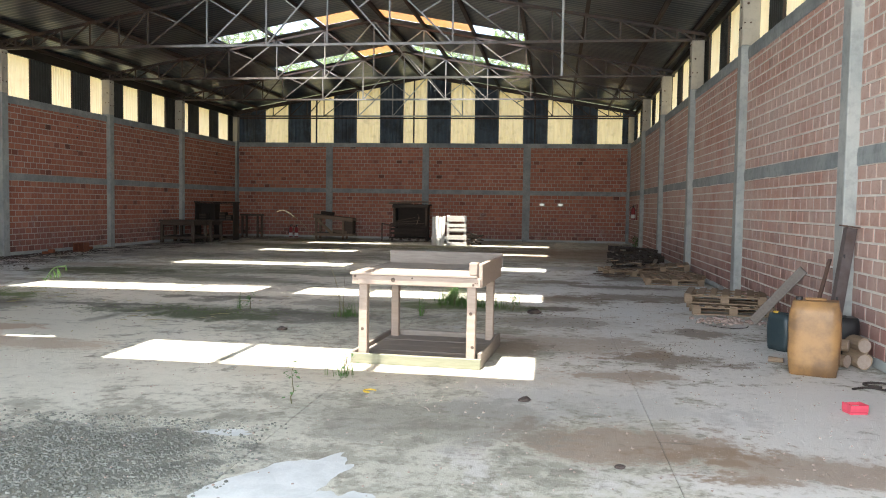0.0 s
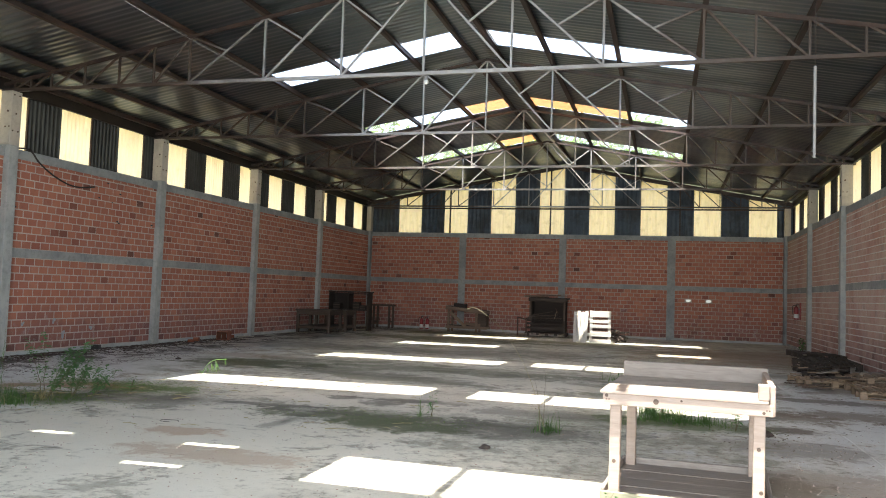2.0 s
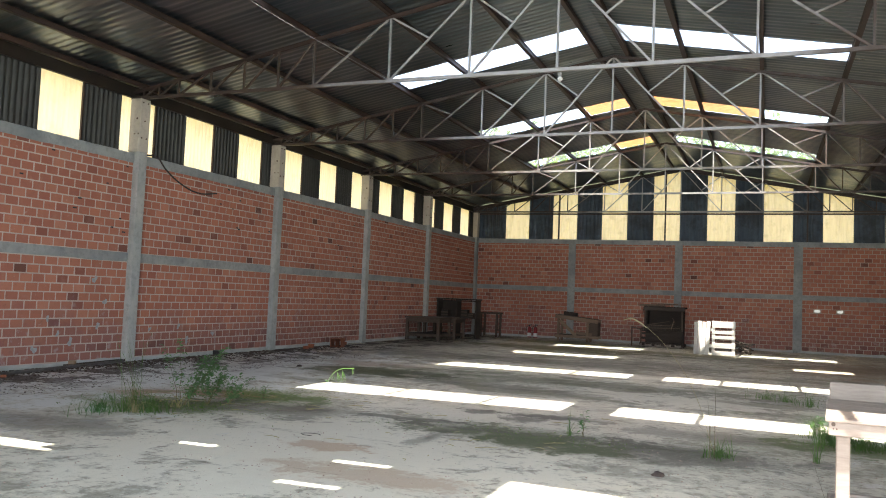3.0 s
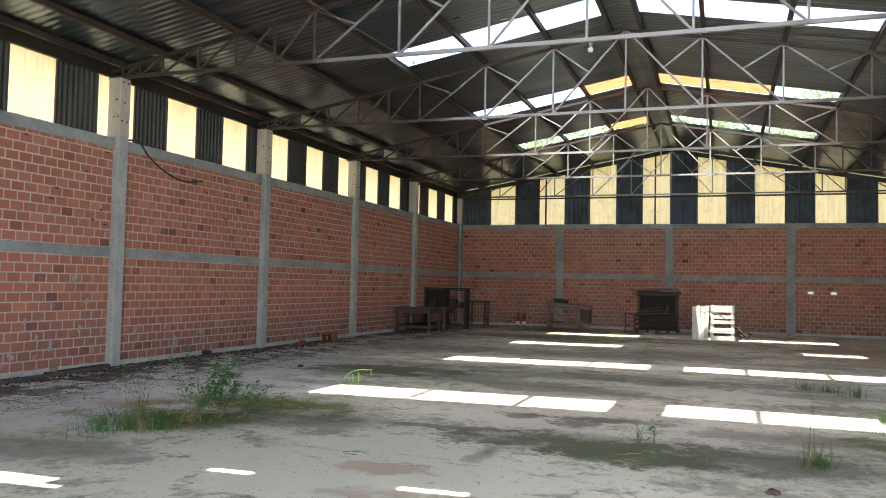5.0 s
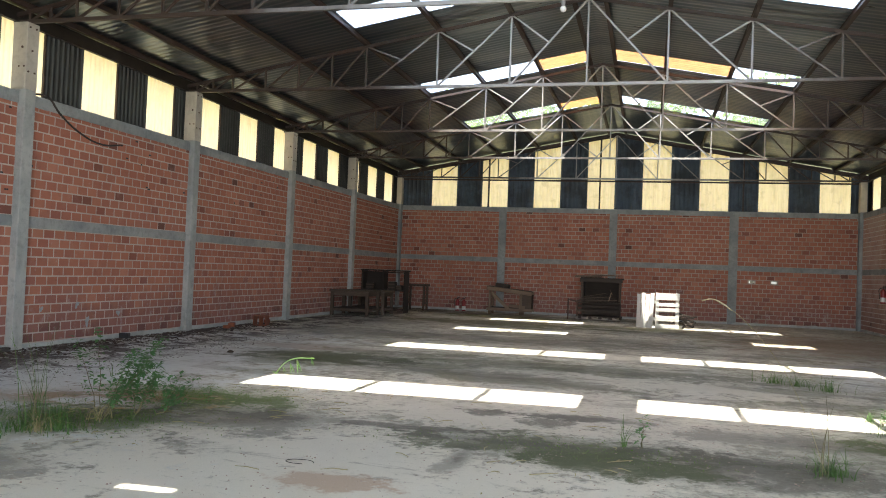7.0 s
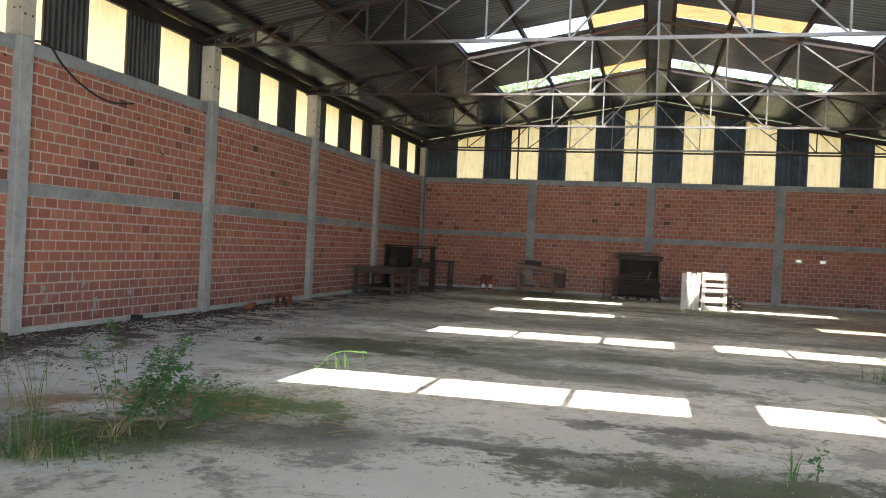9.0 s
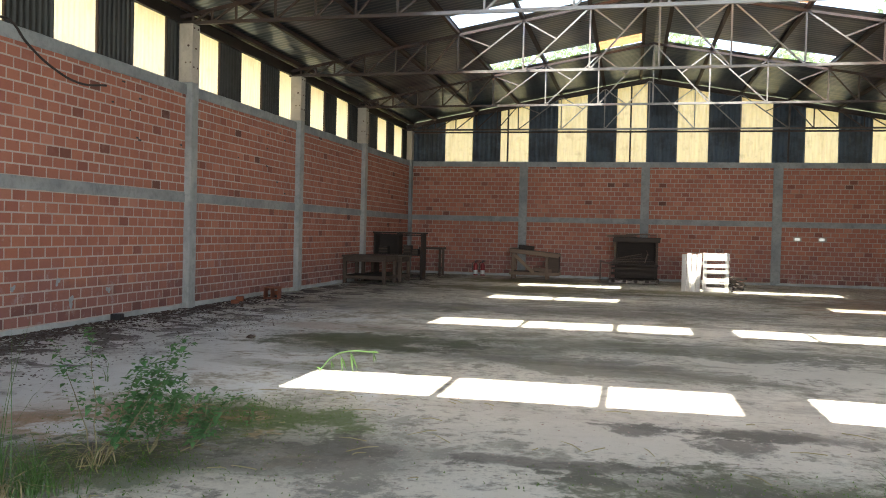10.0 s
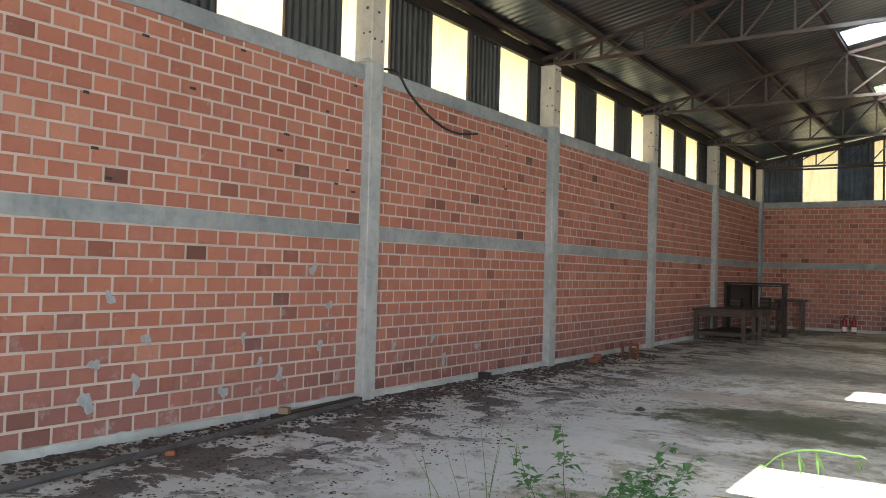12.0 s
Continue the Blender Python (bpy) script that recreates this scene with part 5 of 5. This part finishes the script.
leaf(b, Vector((0.80, -0.63, 0.35)), Vector((0.5, -0.4, 0.05)), 0.16, 0.03, 0.1)
leaf(b, Vector((0.06, -0.04, 0.02)), Vector((-0.8, -0.3, 0.3)), 0.16, 0.03, 0.6)
tagged(part("foliage", b, M_PALMLEAF, t), kind="stuff")


def spill(x, y, rx, ry, rz, seedv):
    """A thin dried puddle with a wavering edge."""
    r = random.Random(seedv)
    t = thing("whitewash_spill", x, y, 0.0, rz, "dried bluish-white paint spill on the concrete", "spill", "paint spills")
    ph = [r.uniform(0, 6.28) for _ in range(5)]
    b = B()
    ring, n = [], 64
    for i in range(n):
        a = i * 6.2832 / n
        q = 1 + 0.16 * math.sin(2 * a + ph[0]) + 0.12 * math.sin(3 * a + ph[1]) + 0.08 * math.sin(7 * a + ph[2]) + 0.05 * math.sin(13 * a + ph[3]) + r.uniform(-0.04, 0.04)
        ring.append(b.verts.new((rx * q * math.cos(a), ry * q * math.sin(a), 0.0008)))
    c = b.verts.new((0, 0, 0.0035))
    for i in range(n):
        b.faces.new((ring[i], ring[(i + 1) % n], c))
    part("film", b, M_WHITEWASH, t)


spill(-1.13, 4.12, 0.24, 0.62, -22, 3)
spill(-0.72, 3.75, 0.22, 0.40, 15, 4)
spill(-1.80, 5.02, 0.19, 0.07, 8, 5)

# ---- things along the long wall ----
t = thing("steel_angle", 0, 0, 0, 0, "long rusty steel angle lying at the wall's foot", "steel bar")
b = B()
bar(b, (-13.12, 8.2, 0.022), (-13.93, 14.1, 0.022), 0.05, 0.006)
bar(b, (-13.145, 8.2, 0.046), (-13.955, 14.1, 0.046), 0.006, 0.048)
part("flange", b, M_STEEL, t)
t = thing("plank", -13.9, 12.6, 0.03, 96, "dark rotten plank at the foot of the wall", "plank")
part("board", box(B(), 0, 1.6, -0.06, 0.06, 0.0, 0.035, 0.004), M_DARKWOOD, t)
t = thing("wood_offcut", -13.87, 12.72, 0.068, 20, "small square timber offcut on a plank", "offcut")
part("block", box(B(), -0.06, 0.06, -0.04, 0.04, 0, 0.07, 0.004), M_PALLET, t)
t = thing("black_block", -14.02, 17.16, 0.0, 12, "small black block against the plinth", "block")
part("block", box(B(), -0.09, 0.09, -0.07, 0.07, 0, 0.11, 0.01), M_BLACK, t)


def clay_block(x, y, z, rz, L, label):
    """A hollow clay block open at its ends."""
    t = thing("clay_block", x, y, z, rz, label, "brick", "clay blocks")
    w, h, k = 0.16, 0.26, 0.014
    b = B()
    box(b, -L / 2, L / 2, -w, w, 0, k)
    box(b, -L / 2, L / 2, -w, w, h - k, h)
    box(b, -L / 2, L / 2, -w, -w + k, k, h - k)
    box(b, -L / 2, L / 2, w - k, w, k, h - k)
    part("shell", b, M_CLAY, t)
    part("web", box(B(), -L / 2 + 0.004, L / 2 - 0.004, -0.006, 0.006, k, h - k), M_CLAY, t)


clay_block(-13.62, 22.2, 0.0, 105, 0.45, "orange hollow clay block lying on its side")
for x, y, s in ((-13.9, 21.2, 0.12), (-13.75, 20.7, 0.09), (-13.4, 10.9, 0.05), (-13.95, 23.2, 0.1)):
    t = thing("brick_fragment", x, y, 0.0, s * 900, "broken piece of dark red brick on the floor", "brick", "brick fragments")
    part("chunk", box(B(), -s, s * 0.8, -s * 0.6, s * 0.6, 0.0, s * 0.9, 0.012), M_CLAY, t)

ob = tube("cable", [(XL + 0.05, 14.55, 4.31), (XL + 0.045, 14.85, 4.325), (XL + 0.035, 15.17, 4.10), (XL + 0.03, 15.72, 3.85), (XL + 0.03, 16.31, 3.74), (XL + 0.03, 16.94, 3.82)], 0.018, M_CABLE)
tagged(ob, "black cable hanging from the ring beam over bricks", "cable")

# cement smears and weep holes in the brickwork
rng = random.Random(17)
for y, z, s in ((10.55, 0.42, 0.09), (10.62, 0.75, 0.06), (11.05, 0.55, 0.07), (11.15, 0.95, 0.06), (10.75, 1.35, 0.06), (12.6, 0.62, 0.05), (13.4, 1.65, 0.07), (13.7, 1.22, 0.06), (13.55, 0.75, 0.06), (12.9, 0.45, 0.07), (15.0, 0.65, 0.05), (15.9, 0.70, 0.06), (16.2, 0.38, 0.08), (12.1, 0.34, 0.07), (17.1, 0.5, 0.06), (12.35, 0.9, 0.05)):
    b = B()
    n = 22
    ph = [rng.uniform(0, 6.28) for _ in range(3)]
    ring = []
    for i in range(n):
        a = i * 6.2832 / n
        q = s * (0.8 + 0.25 * math.sin(a * 2 + ph[0]) + 0.16 * math.sin(a * 3 + ph[1]) + 0.08 * math.sin(a * 7 + ph[2]))
        ring.append(b.verts.new((0.0, math.cos(a) * q, math.sin(a) * q * 1.2)))
    c = b.verts.new((0.008, 0, 0))
    for i in range(n):
        b.faces.new((ring[i], ring[(i + 1) % n], c))
    ob = part("cement_smear", b, M_SMEAR, wall_west)
    ob.location = (XL + 0.0115, y, z)
for i in range(34):
    y, z = rng.uniform(9.6, 24), rng.choice((rng.uniform(2.3, 4.0), rng.uniform(3.0, 4.0)))
    if any(n - COLW - 0.1 < y < n + 0.1 for n in NORTH):
        continue
    ob = part("broken_spot", box(B(), 0, 0.004, -rng.uniform(0.02, 0.05), rng.uniform(0.02, 0.05), -0.014, 0.014, 0.001), M_BLACK, wall_west)
    ob.location = (XL + 0.008, y, z)


# ---- things at the far end ----
def bench(x, y, w, d, h, label, rz=0):
    t = thing("bench", x, y, 0.0, rz, label, "workbench", "old workbenches")
    for a in (0.0, w - 0.10):
        for c in (0.0, d - 0.10):
            part("leg", box(B(), a, a + 0.10, c, c + 0.10, 0, h - 0.055, 0.006), M_BENCHWOOD, t)
    for i in range(4):
        part("top_board", box(B(), -0.04, w + 0.04, i * d / 4 - 0.02, (i + 1) * d / 4 - 0.025, h - 0.05, h, 0.004), M_BENCHWOOD, t)
    for c in (0.012, d - 0.05):
        part("rail", box(B(), 0.102, w - 0.102, c, c + 0.035, h - 0.19, h - 0.057, 0.004), M_BENCHWOOD, t)
        part("stretcher", box(B(), 0.102, w - 0.102, c, c + 0.04, 0.14, 0.23, 0.004), M_BENCHWOOD, t)
    for a in (0.012, w - 0.05):
        part("stretcher", box(B(), a, a + 0.04, 0.102, d - 0.102, 0.14, 0.23, 0.004), M_BENCHWOOD, t)
        part("rail", box(B(), a, a + 0.035, 0.102, d - 0.102, h - 0.19, h - 0.057, 0.004), M_BENCHWOOD, t)
    for i in range(3):
        part("shelf_board", box(B(), 0.055, w - 0.055, 0.06 + i * (d - 0.12) / 3, 0.05 + (i + 1) * (d - 0.12) / 3, 0.232, 0.25, 0.003), M_DARKWOOD, t)


bench(-14.10, 28.0, 1.32, 1.15, 0.84, "heavy old brown wooden bench with lower shelf")
bench(-13.98, 29.32, 1.30, 1.05, 0.82, "old brown wooden bench behind another")

t = thing("open_shelf", -14.14, 31.0, 0.0, 0, "tall dark wooden open shelf unit", "shelf")
for x in (0.0, 0.80, 1.62):
    part("upright", box(B(), x, x + 0.06, 0, 0.5, 0, 1.5, 0.004), M_DARKWOOD, t)
for z in (0.10, 0.78, 1.44):
    for x0, x1 in ((0.062, 0.798), (0.862, 1.618)):
        part("shelf", box(B(), x0, x1, 0.01, 0.49, z, z + 0.04, 0.003), M_DARKWOOD, t)
part("top", box(B(), -0.03, 1.72, -0.03, 0.53, 1.502, 1.55, 0.004), M_DARKWOOD, t)
part("back_panel", box(B(), 0.062, 0.798, 0.47, 0.488, 0.82, 1.438), M_DARKWOOD, t)
for x, w, h in ((0.15, 0.3, 0.25), (1.0, 0.25, 0.3), (1.3, 0.2, 0.18)):
    c = thing("wooden_crate", -14.14 + x, 31.1, 0.82, 0, "small dark crate stored on a shelf", "crate", "shelf crates")
    part("body", box(B(), 0, w, 0, 0.3, 0, h, 0.006), M_DARKWOOD, c)
    for k in (0.3, 0.7):
        part("slat", box(B(), -0.006, w + 0.006, -0.008, -0.001, h * k - 0.02, h * k + 0.02), M_BENCHWOOD, c)

t = thing("saw_horse", -13.25, 33.7, 0.0, 0, "brown wooden trestle frame against the end wall", "trestle")
for x in (0.0, 0.70):
    for y in (0.0, 0.5):
        part("leg", box(B(), x, x + 0.08, y, y + 0.08, 0, 0.95, 0.005), M_BENCHWOOD, t)
for y in (0.0, 0.5):
    part("rail", box(B(), -0.05, 0.84, y, y + 0.08, 0.952, 1.03, 0.005), M_BENCHWOOD, t)
for x in (0.02, 0.72):
    part("brace", box(B(), x, x + 0.04, 0.082, 0.498, 0.25, 0.32, 0.004), M_BENCHWOOD, t)


def extinguisher(x, y, z, label):
    t = thing("fire_extinguisher", x, y, z, 0, label, "extinguisher", "fire extinguishers")
    b = B()
    cyl(b, (0, 0, 0.0), (0, 0, 0.40), 0.08, n=16)
    cyl(b, (0, 0, 0.40), (0, 0, 0.47), 0.08, 0.03, n=16)
    part("cylinder", b, M_RED, t, smooth=False)
    b = B()
    cyl(b, (0, 0, 0.05), (0, 0, 0.20), 0.0815, n=16)
    part("label_band", b, M_LABEL, t, "white printed label band")
    b = B()
    cyl(b, (0, 0, 0.47), (0, 0, 0.52), 0.02, n=8)
    box(b, -0.02, 0.10, -0.012, 0.012, 0.52, 0.54)
    box(b, -0.02, 0.09, -0.012, 0.012, 0.555, 0.57)
    part("valve", b, M_BLACK, t)
    tube("hose", [(-0.02, 0, 0.51), (-0.11, 0, 0.47), (-0.115, 0, 0.3), (-0.10, 0, 0.15)], 0.011, M_BLACK, t)
    return t


extinguisher(-11.44, 35.05, 0.0, "red fire extinguisher standing at the end wall")
extinguisher(-11.16, 35.0, 0.0, "red fire extinguisher with white label, on floor")
ex = extinguisher(XR - 0.15, 31.9, 1.10, "red fire extinguisher hung on the long brick wall")
part("wall_bracket", box(B(), 0.07, 0.148, -0.05, 0.05, 0.33, 0.40), M_STEEL, ex)
part("backboard", box(B(), 0.115, 0.143, -0.14, 0.14, -0.02, 0.6, 0.004), M_RED, ex)

# trestle with a diagonal brace
t = thing("timber_trestle", -9.90, 33.7, 0.0, 0, "brown timber frame with sloping top beam and diagonal brace", "frame")
W, D = 1.70, 0.62
for y in (0.0, D):
    for x, h in ((0.0, 0.92), (1.20, 0.80)):
        part("leg", box(B(), x, x + 0.09, y, y + 0.08, 0, h, 0.006), M_TIMBER, t)
    part("top_beam", bar(B(), (-0.08, y - 0.02, 1.00), (W - 0.02, y - 0.02, 0.84), 0.05, 0.15, 0.006), M_TIMBER, t)
    part("rail", bar(B(), (-0.06, y - 0.02, 0.20), (W, y - 0.02, 0.20), 0.04, 0.11, 0.005), M_TIMBER, t)
part("brace", bar(B(), (0.12, -0.07, 0.84), (0.80, -0.07, 0.24), 0.035, 0.12, 0.005), M_PALLET, t, "pale brown diagonal brace")
part("loose_board", bar(B(), (0.78, 0.06, 0.36), (1.42, 0.06, 0.31), 0.05, 0.12, 0.005), M_TIMBER, t)
part("end_panel", box(B(), 1.30, 1.66, 0.04, D - 0.04, 0.26, 0.80, 0.008), M_BENCHWOOD, t, "dark brown boarded end")
for i in range(4):
    part("shelf_board", box(B(), 0.0, W - 0.04, 0.05 + i * 0.135, 0.175 + i * 0.135, 0.258, 0.28, 0.003), M_DARKWOOD, t)
    part("top_board", bar(B(), (-0.06, 0.05 + i * 0.15, 1.076), (W - 0.04, 0.05 + i * 0.15, 0.916), 0.13, 0.02), M_BENCHWOOD, t)
t = thing("wood_block", -9.42, 33.98, 1.055, 0, "dark squared wooden block lying on the timber frame", "block")
part("block", bar(B(), (-0.26, 0, 0.085), (0.28, 0, 0.035), 0.24, 0.14, 0.012), M_DARKWOOD, t)

# dark cabinet with planks
t = thing("machine_cabinet", -6.45, 33.2, 0.0, 0, "dark old machine cabinet stacked with planks", "cabinet")
part("base", box(B(), -0.05, 1.60, -0.15, 0.75, 0.05, 0.16, 0.01), M_DARKWOOD, t)
for x in (0.05, 0.55, 1.05, 1.45):
    part("skid", box(B(), x, x + 0.10, -0.13, 0.7, 0.0, 0.05), M_BENCHWOOD, t)
part("side_panel", box(B(), 0.14, 0.20, 0.1, 0.72, 0.162, 1.50, 0.004), M_DARKWOOD, t)
part("side_panel", box(B(), 1.46, 1.54, 0.1, 0.72, 0.162, 1.50, 0.004), M_DARKWOOD, t)
part("back_panel", box(B(), 0.202, 1.458, 0.66, 0.70, 0.162, 1.50), M_DARKWOOD, t)
part("top", box(B(), 0.08, 1.62, 0.02, 0.78, 1.502, 1.57, 0.01), M_DARKWOOD, t)
part("drawer_front", box(B(), 0.202, 1.458, 0.08, 0.12, 0.20, 0.52, 0.006), M_DARKWOOD, t)
part("work_surface", box(B(), 0.0, 1.56, -0.12, 0.098, 0.60, 0.66, 0.006), M_DARKWOOD, t)
for i in range(6):
    part("plank", bar(B(), (-0.06 + 0.05 * i, -0.06 + 0.02 * i, 0.69 + 0.030 * i), (1.52 - 0.10 * i, 0.02 + 0.01 * i, 0.70 + 0.062 * i), 0.10, 0.026), M_BENCHWOOD if i % 2 else M_DARKWOOD, t)
for z in (0.30, 0.47):
    part("front_board", box(B(), 0.02, 1.52, -0.135, -0.122, z, z + 0.09, 0.004), M_DARKWOOD, t)
for x in (0.10, 1.47):
    part("front_post", box(B(), x, x + 0.07, -0.02, 0.05, 0.66, 1.50, 0.004), M_BENCHWOOD, t)
part("header", box(B(), 0.06, 1.60, -0.03, 0.018, 1.40, 1.53, 0.005), M_DARKWOOD, t)
part("lath", bar(B(), (1.12, -0.06, 0.72), (1.20, -0.04, 1.02), 0.05, 0.02), M_TIMBER, t)
_v, _f = corrugated(Vector((0, -0.17, 0)), Vector((1, 0, 0)), Vector((0, 1, 0)), -0.05, 1.58, 0.03, lambda p: 0.125 + 0.02 * math.sin(p.x * 17), 0.37, 0.03)
quads("skirt", _v, _f, M_GREYWOOD, t)
part("crank_arm", bar(B(), (0.0, -0.1, 0.66), (-0.35, -0.2, 0.75), 0.05, 0.05), M_RUST, t)
part("post", bar(B(), (-0.33, -0.2, 0.0), (-0.33, -0.2, 0.75), 0.05, 0.05), M_RUST, t)
part("post", bar(B(), (0.0, -0.1, 0.16), (0.0, -0.1, 0.66), 0.06, 0.06), M_RUST, t)
part("lever", bar(B(), (1.25, -0.02, 0.95), (1.15, -0.02, 1.15), 0.025, 0.025), M_RUST, t)
rng = random.Random(4)
for i in range(9):
    x = rng.uniform(0.1, 1.2)
    c = thing("scrap_stick", -6.45 + x, 33.35 + rng.uniform(0, 0.5), 1.572 + 0.012 * i, rng.uniform(-25, 25), "thin dark stick piled on the cabinet", "stick", "scrap sticks")
    part("stick", bar(B(), (-0.5, 0, 0.01), (0.5, 0, 0.01 + 0.01 * (i % 3)), 0.05, 0.02), M_TIMBER if i % 3 else M_BENCHWOOD, c)

# whitewashed pallets stood on end in the sun
wp = thing("white_pallet", -3.68, 30.40, 0.0, 12, "whitewashed pallet stood on end in sunlight", "pallet", "white pallets")
W, H = 0.74, 1.16
for x in (0.0, W - 0.09):
    part("post", box(B(), x, x + 0.09, 0.0, 0.10, 0.0, H, 0.006), M_WHITEWOOD, wp)
for z in (0.02, 0.24, 0.30, 0.55, 0.72, 0.93, 1.04):
    part("slat", box(B(), -0.01, W + 0.01, -0.022, -0.002, z, z + (0.11 if z != 0.24 else 0.05), 0.003), M_WHITEWOOD, wp)
for z in (0.05, 0.5, 1.0):
    part("back_slat", box(B(), 0.0, W, 0.102, 0.122, z, z + 0.10, 0.003), M_GREYWOOD, wp)
lp = thing("white_pallet", -4.28, 30.55, 0.0, -20, "whitewashed boards stood upright beside a pallet", "pallet", "white pallets")
for i in range(4):
    part("board", bar(B(), (0.05 + 0.145 * i, -0.02 * i, 0.0), (0.02 + 0.15 * i + 0.01 * i, 0.1 - 0.02 * i, 1.10 + 0.03 * (i % 2)), 0.13, 0.035, 0.004, up=(0, 1, 0)), M_WHITEWOOD, lp)
for z in (0.25, 0.8):
    part("batten", box(B(), 0.0, 0.58, 0.075, 0.11, z, z + 0.10), M_WHITEWOOD, lp)
t = thing("scrap_heap", -2.72, 31.3, 0.0, 0, "heap of dark scrap sticks behind a pallet", "scrap")
rng = random.Random(9)
for i in range(14):
    a = rng.uniform(0, 3.14)
    part("stick", bar(B(), (-0.4 * math.cos(a) + rng.uniform(-.1, .1), -0.3 * math.sin(a), 0.02 + 0.03 * i), (0.4 * math.cos(a), 0.3 * math.sin(a), 0.06 + rng.uniform(0, 0.25) + 0.02 * i), 0.05, 0.04), M_DARKWOOD, t)
# ---- overhead bits ----
t = thing("lamp_holder", -5.24, 14.34, 5.445, 0, "small white bulb hung under a roof truss", "lamp")
b = B()
cyl(b, (0, 0, -0.02), (0, 0, -0.10), 0.032, 0.025, 10)
part("socket", b, M_PVC, t)
b = B()
bmesh.ops.create_uvsphere(b, u_segments=10, v_segments=8, radius=0.045, matrix=Matrix.Translation((0, 0, -0.13)))
part("bulb", b, M_LABEL, t, smooth=True)
ob = tube("wire", [(-10.0, 11.4, 6.38), (-9.3, 12.7, 5.95), (-8.45, 14.33, 5.51)], 0.004, M_PVC)
tagged(ob, "thin pale electric wire under the roof", "wire")
t = thing("hanging_conduit", 0.41, 10.26, 3.20, 0, "thin pale conduit hanging from the roof", "conduit")
b = B()
cyl(b, (0, 0, 0), (0, 0, 1.0), 0.016, n=8)
part("pipe", b, M_PVC, t)
b = B()
cyl(b, (0, 0, 1.0), (0, 0, 3.12), 0.003, n=5)
part("cord", b, M_CABLE, t)


# ---- outside: trees beyond the end wall ----
def tree(x, y, h, seedv):
    r = random.Random(seedv)
    t = thing("tree", x, y, -0.21, 0, "tall leafy green tree outside the hall", "tree", "trees outside")
    b = B()
    cyl(b, (0, 0, 0), (0, 0, h * 0.55), 0.28, 0.16, 9)
    limbs = []
    for k in range(7):
        a = k * 0.9 + r.uniform(-.3, .3)
        p = Vector((0, 0, h * r.uniform(0.35, 0.55)))
        q = p + Vector((math.cos(a) * h * 0.22, math.sin(a) * h * 0.22, h * r.uniform(0.12, 0.35)))
        cyl(b, p, q, 0.10, 0.04, 6)
        limbs.append(q)
    part("trunk", b, M_BARK, t)
    vs, fs = [], []
    for q in limbs + [Vector((0, 0, h * 0.9)), Vector((0, 0, h * 0.7))]:
        for _ in range(7):
            c = q + Vector((r.gauss(0, 1), r.gauss(0, 1), r.gauss(0, 0.8))) * h * 0.075
            for _ in range(38):
                p = c + Vector((r.gauss(0, 1), r.gauss(0, 1), r.gauss(0, 0.8))) * h * 0.036
                u = Vector((r.gauss(0, 1), r.gauss(0, 1), r.gauss(0, 0.6))).normalized() * 0.26
                w = u.cross(Vector((r.gauss(0, 1), r.gauss(0, 1), r.gauss(0, 1)))).normalized() * 0.15
                k = len(vs)
                vs += [tuple(p - u), tuple(p + w), tuple(p + u), tuple(p - w)]
                fs.append((k, k + 1, k + 2, k + 3))
    quads("crown", vs, fs, M_TREE, t)


for i, (x, y, h) in enumerate(((-30, 56, 15), (-23, 60, 17.5), (-16, 54, 14), (-10, 62, 17), (-3, 57, 14), (3, 61, 16.5), (10, 55, 15), (17, 60, 17), (25, 57, 15), (-37, 62, 17), (-28, 40, 12), (-30, 30, 12.5))):
    tree(x, y, h, i + 50)


# ---- bricks, piece by piece ----
build_bricks(wall_west, "wall_west", side_panels(-1), lambda u, z: (9.3 < -u < 14.2 and z < 2.1) or (14.4 < -u < 16.6 and z < 1.4), (), M_BRICK)
build_bricks(wall_east, "wall_east", side_panels(1), lambda u, z: 9.3 < u < 14.2 and z < 2.1, (), M_BRICK_DUSTY_LIT)
build_bricks(wall_north, "wall_north", north_panels(), lambda u, z: False, [(-h[0], h[1]) for h in HOLES], M_BRICK)
